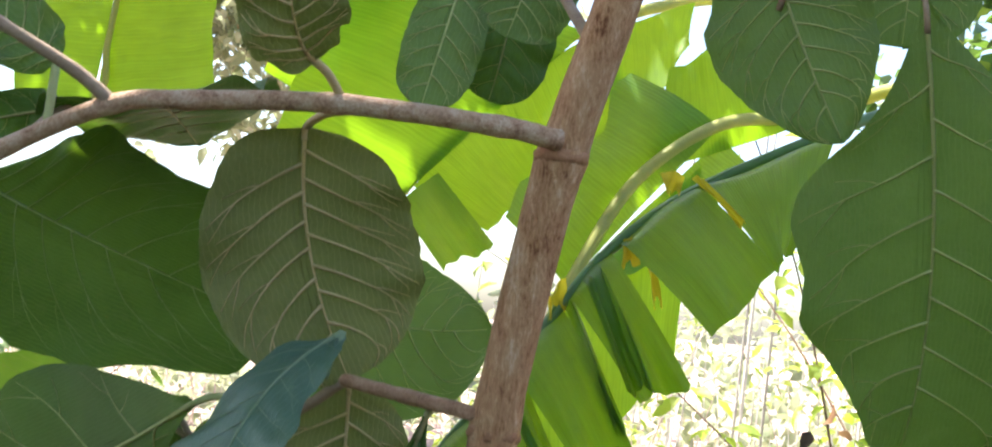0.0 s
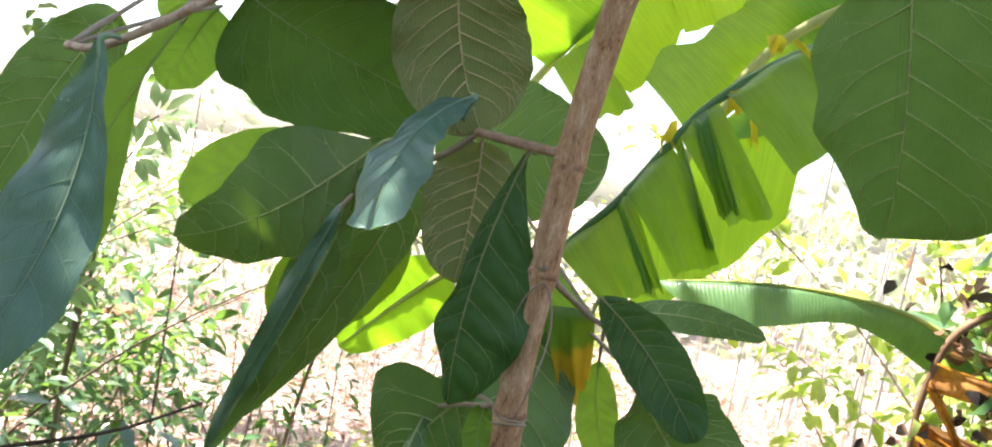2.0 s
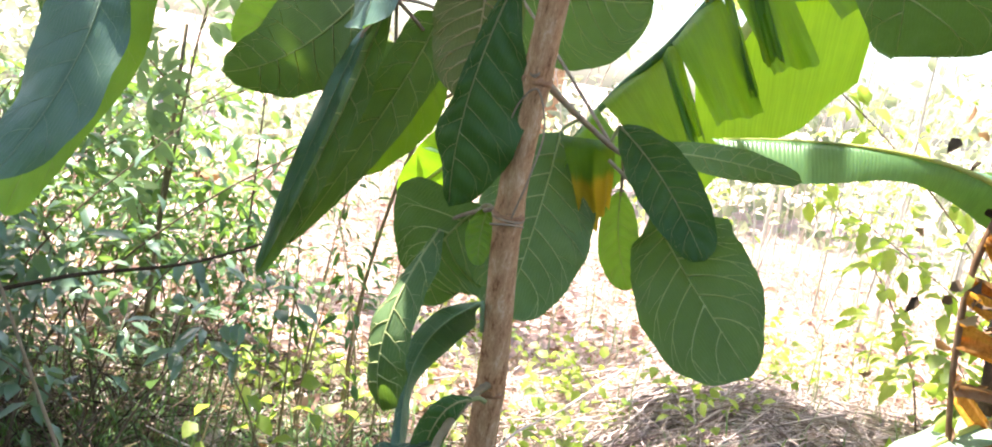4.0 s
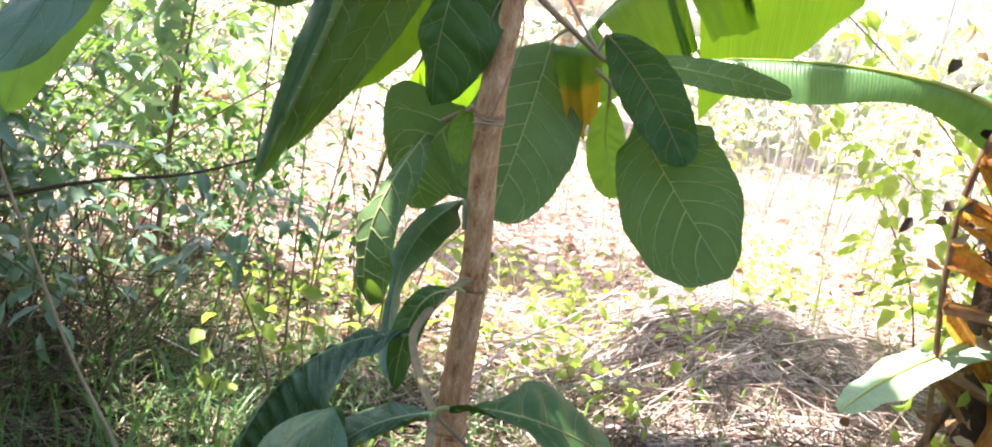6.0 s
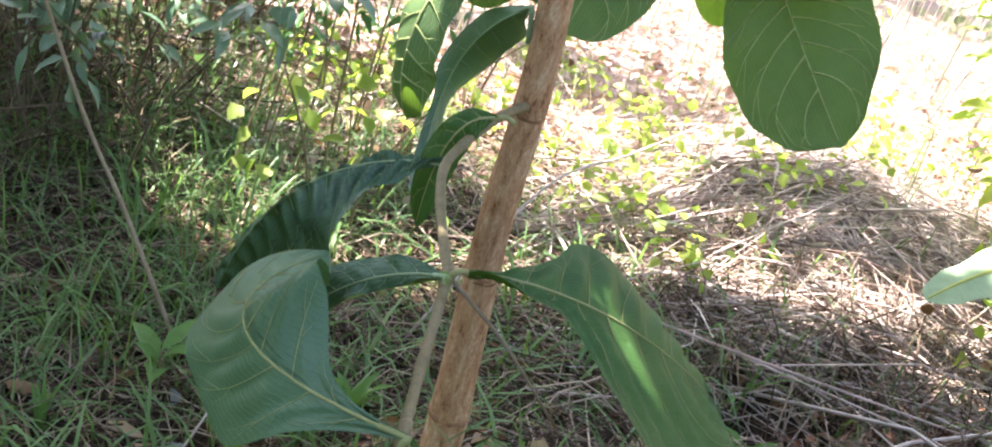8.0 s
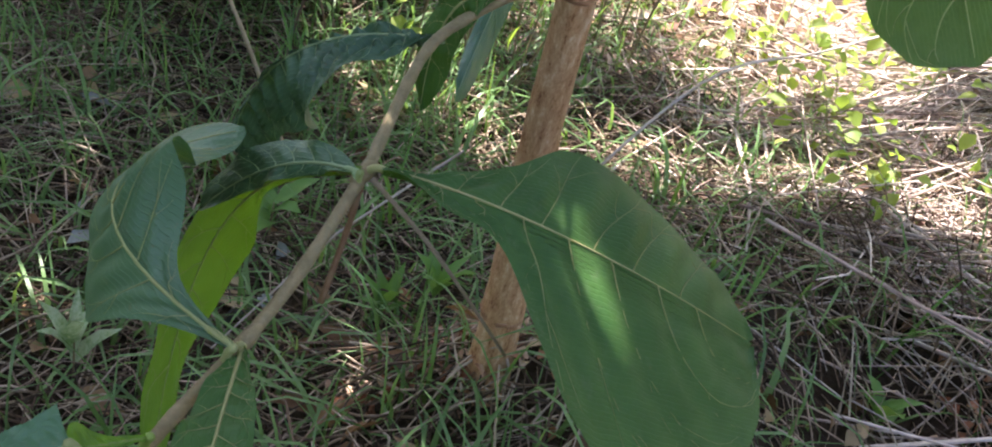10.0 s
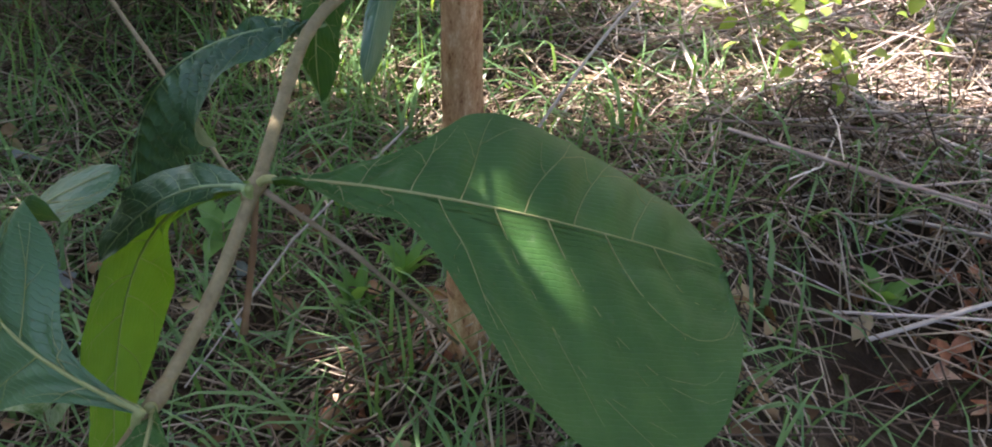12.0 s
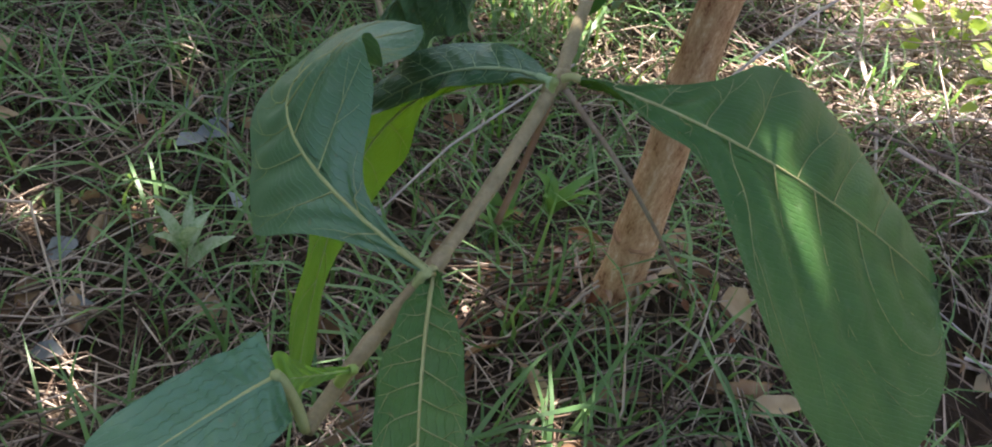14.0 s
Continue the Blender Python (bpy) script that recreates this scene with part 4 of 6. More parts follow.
# ---- bananas ----


def sheet(parent, name, a0, a1, b0, b1, bulge, material, seed, ragged=0.012, label=""):
    """A hanging strip of lamina from the edge a0-a1 to the edge b0-b1."""
    a0, a1, b0, b1 = (Vector(v) for v in (a0, a1, b0, b1))
    r = random.Random(seed)
    ph = [r.uniform(0, 6.28) for _ in range(4)]
    nrm = (a1 - a0).cross(b0 - a0).normalized()
    n, m = 18, 18
    vs, uvs, fs = [], [], []
    for i in range(n + 1):
        u = i / n
        for j in range(m + 1):
            v = j / m
            p = a0.lerp(a1, u).lerp(b0.lerp(b1, u), v)
            p += nrm * (bulge * math.sin(math.pi * (0.15 + 0.75 * v)) + 0.010 * math.sin(6 * u + 3 * v + ph[0]) + 0.006 * math.sin(17 * u + ph[1]) * v)
            p -= nrm * (0.03 * max(0.0, 1 - v / 0.13) ** 2 * (-1 if bulge < 0 else 0))
            p += (b0 - a0).normalized() * (ragged * v * (math.sin(7 * u + ph[2]) + 0.5 * math.sin(19 * u + ph[3])))
            vs.append(p)
            uvs.append((u, v))
    for i in range(n):
        for j in range(m):
            a = i * (m + 1) + j
            fs.append((a, a + 1, a + m + 2, a + m + 1))
    ob = mesh_ob(name, vs, fs, material, parent, uvs)
    if label:
        ob["label"] = label
    return ob


def branch_on(parent, points, r0, r1):
    line = smooth_line(points, 6)
    return mesh_ob("leaf_stalk", *tube(line, [r0 + (r1 - r0) * i / (len(line) - 1) for i in range(len(line))], 8), GREEN_STEM, parent)


def rib(parent, points, r0, r1):
    line = smooth_line(points, 6)
    return mesh_ob("midrib", *tube(line, [r0 + (r1 - r0) * i / (len(line) - 1) for i in range(len(line))], 10), BANANA_RIB, parent)


banana = thing("banana_plant", "banana plant with torn drooping green leaves", "banana plant")
# the drooping leaf, folded over its midrib and torn into strips
fold = smooth_line([(1.13, 2.27, 2.05), (0.98, 2.12, 2.08), (0.80, 2.02, 2.02), (0.62, 1.925, 1.93), (0.35, 1.86, 1.775), (0.20, 1.81, 1.645), (0.12, 1.78, 1.535), (0.035, 1.755, 1.395), (-0.06, 1.74, 1.275), (-0.13, 1.72, 1.15)], 6)
# The fold's sky reflection is painted by this lighter tube.
mesh_ob("folded_midrib", *tube(fold, [0.014 - 0.006 * i / (len(fold) - 1) for i in range(len(fold))], 12, 0.06, 5), BANANA_SHEEN, banana)["label"] = "sky sheen painted along the folded midrib"
sheet(banana, "lamina_strip", (0.209, 1.800, 1.668), (0.353, 1.836, 1.791), (0.384, 1.724, 1.496), (0.495, 1.753, 1.631), -0.03, BANANA_RIM, 1, 0.004)
sheet(banana, "lamina_strip", (0.356, 1.836, 1.794), (0.638, 1.917, 1.932), (0.492, 1.753, 1.632), (0.529, 1.790, 1.671), -0.03, BANANA_RIM, 2, 0.006)
sheet(banana, "lamina_strip", (0.125, 1.775, 1.560), (0.198, 1.790, 1.648), (0.270, 1.760, 1.372), (0.359, 1.750, 1.414), -0.03, BANANA, 3, 0.006)
sheet(banana, "lamina_strip", (0.150, 1.765, 1.590), (0.178, 1.770, 1.622), (0.245, 1.715, 1.395), (0.290, 1.715, 1.400), -0.014, BANANA_RIM, 30, 0.008)
sheet(banana, "lamina_strip", (0.118, 1.772, 1.545), (0.132, 1.775, 1.560), (0.235, 1.735, 1.315), (0.250, 1.735, 1.330), -0.010, BANANA_RIM, 31, 0.012)
sheet(banana, "lamina_strip", (0.036, 1.745, 1.415), (0.118, 1.770, 1.535), (0.173, 1.745, 1.245), (0.264, 1.760, 1.290), -0.034, BANANA_RIM, 4, 0.004)
sheet(banana, "lamina_strip", (0.020, 1.745, 1.385), (0.050, 1.750, 1.420), (0.125, 1.700, 1.205), (0.160, 1.700, 1.215), -0.016, BANANA, 45, 0.008)
sheet(banana, "lamina_strip", (-0.084, 1.720, 1.255), (0.030, 1.745, 1.385), (0.050, 1.715, 1.150), (0.143, 1.725, 1.200), -0.026, BANANA_DRY_STREAK, 40, 0.010)
sheet(banana, "lamina_strip", (-0.150, 1.700, 1.140), (-0.090, 1.715, 1.240), (-0.060, 1.680, 1.030), (0.030, 1.690, 1.130), -0.020, BANANA, 46, 0.012)
sheet(banana, "torn_edge", (0.227, 1.801, 1.669), (0.245, 1.810, 1.681), (0.220, 1.796, 1.610), (0.252, 1.795, 1.629), 0.0, BANANA_YELLOW, 41, 0.01, "torn yellow edge of the leaf")
sheet(banana, "torn_edge", (0.274, 1.816, 1.620), (0.291, 1.817, 1.614), (0.293, 1.812, 1.558), (0.305, 1.812, 1.557), 0.0, BANANA_YELLOW, 42, 0.01, "torn yellow edge of the leaf")
sheet(banana, "torn_edge", (0.090, 1.780, 1.546), (0.123, 1.777, 1.585), (0.098, 1.764, 1.505), (0.121, 1.761, 1.539), 0.0, BANANA_YELLOW, 43, 0.01, "torn yellow edge of the leaf")
sheet(banana, "torn_edge", (0.328, 1.735, 1.786), (0.350, 1.735, 1.790), (0.412, 1.707, 1.706), (0.424, 1.707, 1.708), 0.0, BANANA_YELLOW, 44, 0.004, "torn yellow edge of the leaf")
sheet(banana, "torn_edge", (0.277, 1.765, 1.798), (0.323, 1.765, 1.795), (0.287, 1.755, 1.755), (0.309, 1.755, 1.758), 0.0, BANANA_YELLOW, 45, 0.006, "torn yellow edge of the leaf")
sheet(banana, "lamina_strip", (-0.037, 1.156, 1.196), (0.052, 1.181, 1.202), (0.028, 1.157, 1.050), (0.070, 1.171, 1.078), -0.01, BANANA_DRY, 5, label="hanging strip with a yellow and brown tip")
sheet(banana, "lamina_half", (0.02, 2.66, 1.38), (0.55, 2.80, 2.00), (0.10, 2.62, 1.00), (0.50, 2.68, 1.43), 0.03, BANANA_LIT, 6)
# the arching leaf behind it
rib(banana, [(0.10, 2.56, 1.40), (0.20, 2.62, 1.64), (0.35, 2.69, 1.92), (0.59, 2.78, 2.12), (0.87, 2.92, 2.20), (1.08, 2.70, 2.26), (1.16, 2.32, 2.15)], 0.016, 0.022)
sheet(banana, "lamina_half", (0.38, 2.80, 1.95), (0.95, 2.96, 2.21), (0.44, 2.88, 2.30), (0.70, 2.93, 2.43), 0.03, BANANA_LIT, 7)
sheet(banana, "lamina_half", (0.17, 2.70, 1.60), (0.59, 2.86, 2.12), (0.00, 2.66, 1.77), (0.33, 2.80, 2.24), 0.04, BANANA, 8, 0.03)
sheet(banana, "lamina_half", (0.20, 2.70, 1.63), (0.61, 2.86, 2.11), (0.36, 2.69, 1.66), (0.72, 2.86, 2.00), 0.02, BANANA, 9)

banana_b = thing("banana_plant", "tall banana plant with broad leaves lit from behind", "banana plant")
rib(banana_b, [(-0.50, 2.90, 1.55), (-0.32, 2.96, 1.86), (-0.12, 3.04, 2.16), (0.14, 3.12, 2.43), (0.53, 3.30, 2.65), (1.0, 3.45, 2.75), (1.5, 3.5, 2.65), (1.68, 3.5, 2.3)], 0.014, 0.026)
mesh_ob("pseudostem", *tube(smooth_line([(1.75, 3.5, -0.05), (1.72, 3.5, 1.0), (1.68, 3.5, 2.4)], 8), [0.09 - 0.001 * i for i in range(17)], 16, 0.05, 5), BANANA_RIB, banana_b)
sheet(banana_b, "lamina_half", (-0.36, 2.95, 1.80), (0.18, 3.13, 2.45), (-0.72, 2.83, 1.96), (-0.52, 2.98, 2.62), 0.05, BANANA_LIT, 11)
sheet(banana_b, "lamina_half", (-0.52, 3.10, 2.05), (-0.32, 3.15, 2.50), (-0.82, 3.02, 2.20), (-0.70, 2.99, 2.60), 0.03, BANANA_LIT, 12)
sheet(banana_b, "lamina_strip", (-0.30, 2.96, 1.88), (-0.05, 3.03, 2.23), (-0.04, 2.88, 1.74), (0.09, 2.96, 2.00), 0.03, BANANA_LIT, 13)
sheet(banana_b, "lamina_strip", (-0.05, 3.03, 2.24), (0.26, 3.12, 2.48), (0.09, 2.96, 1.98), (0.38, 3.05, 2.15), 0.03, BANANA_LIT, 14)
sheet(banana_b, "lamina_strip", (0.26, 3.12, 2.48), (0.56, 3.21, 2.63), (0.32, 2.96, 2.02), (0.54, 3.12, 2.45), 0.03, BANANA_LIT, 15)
sheet(banana_b, "lamina_strip", (-0.33, 2.87, 1.80), (-0.22, 2.86, 1.91), (-0.17, 2.84, 1.62), (-0.03, 2.83, 1.71), 0.01, BANANA, 16)

banana_c = thing("banana_plant", "banana plant with one upright leaf, far among the shrubs", "banana plant")
mesh_ob("pseudostem", *tube(smooth_line([(-5.17, 4.97, -0.05), (-5.14, 4.97, 0.65), (-5.07, 4.97, 1.35)], 8), [0.07 - 0.001 * i for i in range(17)], 16, 0.05, 6), BANANA_RIB, banana_c)
rib(banana_c, [(-5.07, 4.97, 1.30), (-4.05, 4.66, 2.17), (-2.37, 4.32, 2.11), (-1.88, 4.23, 2.28), (-1.84, 4.20, 2.51), (-1.80, 4.17, 2.92)], 0.022, 0.012)
sheet(banana_c, "lamina_half", (-1.89, 4.23, 2.20), (-1.80, 4.17, 2.96), (-2.20, 4.19, 2.15), (-2.19, 4.12, 2.92), 0.03, BANANA, 17)
sheet(banana_c, "lamina_half", (-1.89, 4.23, 2.20), (-1.80, 4.17, 2.96), (-1.33, 4.19, 2.31), (-1.41, 4.12, 2.98), 0.03, BANANA, 18)


def long_leaf(parent, base, mid, tip, ax0, ax1, wa, wb, prof, fold, curl, material, seed):
    bl = Blade(base, mid, tip, ax0, ax1, wa, wb, prof, fold, curl, 0.006, seed)
    n, m = 40, 5
    vs, uvs, fs = [], [], []
    for i in range(n + 1):
        for j in range(-m, m + 1):
            vs.append(bl.at(i / n, abs(j) / m, 0 if j >= 0 else 1))
            uvs.append((2.5 * i / n, abs(j) / m))
    row = 2 * m + 1
    for i in range(n):
        for j in range(2 * m):
            a = i * row + j
            fs.append((a, a + 1, a + row + 1, a + row))
    ob = mesh_ob("leaf_blade", vs, fs, material, parent, uvs)
    line = [bl.rib(0.98 * i / 20) for i in range(21)]
    mesh_ob("midrib", *tube(line, [0.011 * (1 - 0.8 * i / 20) for i in range(21)], 8), BANANA_RIB, ob)
    return ob


long_leaf(banana, (1.032, 2.291, 1.081), (0.731, 2.269, 1.243), (0.143, 2.188, 1.200), (-0.489, -0.075, 0.869), (-0.341, 0.937, -0.080), 0.157, 0.125, ((0.30, 0.63, 0.77, 1.00, 0.85, 0.34, 0.02), (0.30, 0.80, 0.86, 0.60, 0.70, 1.00, 0.40)), (30, 30), (23, 36), BANANA_SHEEN, 31)
long_leaf(banana, (1.08, 2.24, 0.70), (0.81, 2.04, 0.57), (0.655, 1.91, 0.44), (-0.55, 0.80, 0.10), (-0.55, 0.80, 0.10), 0.072, 0.072, (0.5, 0.5), (8, 8), (0, 0), BANANA_PALE, 32)
long_leaf(banana, (1.16, 2.36, 0.98), (0.98, 2.36, 1.17), (0.80, 2.40, 1.20), (-0.45, 0.2, 0.85), (-0.35, 0.7, 0.6), 0.10, 0.10, (0.4, 0.6), (15, 15), (10, 20), BANANA, 33)
sucker = thing("banana_sucker", "young banana shoot with one bright leaf", "banana plant")
branch_on(sucker, [(-0.95, 2.6, -0.03), (-0.90, 2.5, 0.45), (-0.74, 2.3, 0.95), (-0.55, 2.08, 1.20), (-0.36, 1.98, 1.14)], 0.007, 0.005)
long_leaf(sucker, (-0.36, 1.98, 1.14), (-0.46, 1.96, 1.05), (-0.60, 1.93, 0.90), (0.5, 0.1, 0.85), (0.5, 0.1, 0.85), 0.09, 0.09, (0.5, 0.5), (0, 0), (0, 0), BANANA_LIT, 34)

pseudo = smooth_line([(1.22, 2.30, -0.05), (1.22, 2.30, 0.3), (1.22, 2.30, 0.8), (1.22, 2.30, 1.4), (1.21, 2.31, 2.2)], 8)
mesh_ob("pseudostem", *tube(pseudo, [0.085 - 0.001 * i for i in range(len(pseudo))], 18, 0.05, 4), BANANA_STEM, banana)


def dry_curl(points, width, turn, seed, material=None):
    """A dead leaf hung along the stem, rolled into an open gutter with frayed edges."""
    g = random.Random(seed)
    line = smooth_line(points, 7)
    vs, fs, m = [], [], 8
    for i, p in enumerate(line):
        f = i / (len(line) - 1)
        w = width * (0.35 + 0.65 * math.sin(math.pi * min(1.0, 0.15 + 0.8 * f))) * (1 + 0.22 * math.sin(5.3 * i + seed))
        for j in range(m + 1):
            a = radians(turn + 25 * math.sin(0.7 * i + seed) + 230 * (j / m - 0.5))
            fray = 1 + (0.35 * g.uniform(-1, 1) if j in (0, m) else 0.06 * g.uniform(-1, 1))
            vs.append(p + Vector((math.cos(a), math.sin(a), 0.12 * g.uniform(-1, 1))) * (w * 0.5 * fray))
    for i in range(len(line) - 1):
        for j in range(m):
            a = i * (m + 1) + j
            fs.append((a, a + 1, a + m + 2, a + m + 1))
    mesh_ob("dry_leaf", vs, fs, material or DRY_SHEATH, banana)["label"] = "dead brown leaf hanging from the stem"


dry_curl([(1.06, 2.16, 0.80), (1.04, 2.10, 0.62), (1.02, 2.06, 0.40), (1.00, 2.03, 0.15)], 0.055, -70, 4)
dry_curl([(1.12, 2.16, 1.75), (1.07, 2.12, 1.60), (1.05, 2.10, 1.45), (1.06, 2.12, 1.30)], 0.035, -80, 5)
# one dead leaf hangs down, torn into strips that the sun shines through
dry_rib = smooth_line([(1.10, 2.20, 1.36), (0.98, 2.13, 1.30), (0.86, 2.10, 1.20), (0.815, 2.09, 1.00), (0.825, 2.08, 0.78), (0.86, 2.07, 0.55), (0.90, 2.06, 0.30)], 6)
mesh_ob("dry_midrib", *tube(dry_rib, [0.011 - 0.00012 * i for i in range(len(dry_rib))], 8, 0.15, 6), LITTER, banana)
torn = random.Random(78)
for k in range(11):
    i = 12 + int(1.7 * k) + (k % 2)
    p, q = dry_rib[i], dry_rib[min(i + 1 + k % 2, len(dry_rib) - 1)]
    reach, fall = torn.uniform(0.08, 0.28), torn.uniform(0.02, 0.26)
    side_way = Vector((reach, torn.uniform(-0.03, 0.06), -fall))
    narrow = torn.uniform(0.3, 1.1)
    sheet(banana, "dry_strip", p, q, p + side_way, p + side_way + (q - p) * narrow, torn.uniform(-0.03, 0.03), DRY_SHEATH if p.z > 0.72 and k % 4 else LITTER, 300 + k, 0.035, "dry orange strip of the dead leaf")
skirt = random.Random(77)
for k in range(20):
    x, y, z = skirt.uniform(0.90, 1.36), skirt.uniform(2.10, 2.32), skirt.uniform(0.35, 0.80)
    drop = skirt.uniform(0.3, 0.6)
    dry_curl([(x + 0.05, y + 0.03, z), (x + skirt.uniform(-0.04, 0.02), y - 0.03, z - 0.35 * drop), (x + skirt.uniform(-0.05, 0.05), y - 0.05, z - 0.7 * drop), (x + skirt.uniform(-0.06, 0.06), y - 0.05, z - drop)], skirt.uniform(0.02, 0.05), skirt.uniform(-130, -50), 20 + k, BRUSH)
mesh_ob("dead_stump", *tube(smooth_line([(1.04, 2.20, -0.05), (1.03, 2.20, 0.25), (0.99, 2.20, 0.55), (0.95, 2.20, 0.9)], 6), [0.075 - 0.002 * i for i in range(19)], 14, 0.25, 9), SOIL, banana)

# ---- grass, straw, litter ----


def scatter(k, x0, x1, y0, y1, g):
    x, y = g.uniform(x0, x1, k), g.uniform(y0, y1, k)
    return np.stack([x, y, ground_z(x, y)], 1)


def build_grass():
    g = np.random.default_rng(21)
    near = scatter(6200, -1.9, 1.6, 0.2, 2.6, g)
    keep = g.random(len(near)) < np.clip(0.95 - 0.8 * np.exp(-((near[:, 0] - 0.65) ** 2 + (near[:, 1] - 1.9) ** 2) / 0.6), 0.1, 1) * np.clip(1.15 + 0.9 * np.sin(5.3 * near[:, 0] + 1.0) * np.sin(4.1 * near[:, 1]), 0.25, 1)
    # Grass thinned over the hollow, baring dark soil to deepen its shade.
    keep &= g.random(len(near)) > 0.95 * np.exp(-((near[:, 0] - 0.60) ** 2 / 0.14 + (near[:, 1] - 1.35) ** 2 / 0.14))
    near = near[keep]
    k = len(near)
    v1, f1 = blades(near, g.uniform(0.05, 0.22, k), g.uniform(0.04, 0.20, k), g.uniform(0.0032, 0.0085, k), 22)
    far = scatter(4500, -6, 6, 2.6, 9, g)
    k = len(far)
    v2, f2 = blades(far, g.uniform(0.1, 0.5, k), g.uniform(0.04, 0.25, k), g.uniform(0.004, 0.009, k), 23)
    left = scatter(1100, -2.6, -0.6, 0.9, 2.3, g)
    k = len(left)
    v3, f3 = blades(left, g.uniform(0.10, 0.34, k), g.uniform(0.05, 0.3, k), g.uniform(0.003, 0.006, k), 24)
    wide = scatter(1000, -1.5, 1.0, 0.4, 2.2, g)
    wide = wide[g.random(len(wide)) > 0.95 * np.exp(-((wide[:, 0] - 0.60) ** 2 / 0.14 + (wide[:, 1] - 1.35) ** 2 / 0.14))]
    k = len(wide)
    v4, f4 = blades(wide, g.uniform(0.10, 0.30, k), g.uniform(0.10, 0.30, k), g.uniform(0.006, 0.011, k), 25, 0.75)
    tuft = np.array([(-0.55, 1.41), (-0.53, 1.45), (-0.56, 1.38), (0.30, 1.36), (0.33, 1.33), (0.45, 1.40), (0.13, 1.57), (0.16, 1.52), (0.22, 1.69), (0.10, 1.66), (-0.15, 1.7), (-0.05, 1.75), (0.28, 1.6)])
    tuft = np.column_stack([tuft, ground_z(tuft[:, 0], tuft[:, 1])])
    k = len(tuft)
    v6, f6 = blades(tuft, g.uniform(0.18, 0.34, k), g.uniform(0.18, 0.36, k), g.uniform(0.009, 0.014, k), 27, 0.9)
    back = scatter(9000, -5.5, 5.5, -5.0, 2.6, g)
    back = back[(np.abs(back[:, 0]) > 1.7) | (back[:, 1] < 0.25)]
    k = len(back)
    v5, f5 = blades(back, g.uniform(0.08, 0.30, k), g.uniform(0.05, 0.25, k), g.uniform(0.005, 0.012, k), 26)
    tagged(mesh_ob("far_grass", v2, f2.tolist(), FAR_LEAF_SUNLIT), "dry and green grass painted pale for the sunny clearing", "grass", kind="stuff")
    vs, fs, o = [v1, v3, v4, v5, v6], [], 0
    for v, f in zip(vs, (f1, f3, f4, f5, f6)):
        fs.append(f + o)
        o += len(v)
    vs, fs = np.concatenate(vs), np.concatenate(fs)
    tagged(mesh_ob("grass", vs, fs.tolist(), GRASS), "thin green grass blades over dry litter", "grass", kind="stuff")


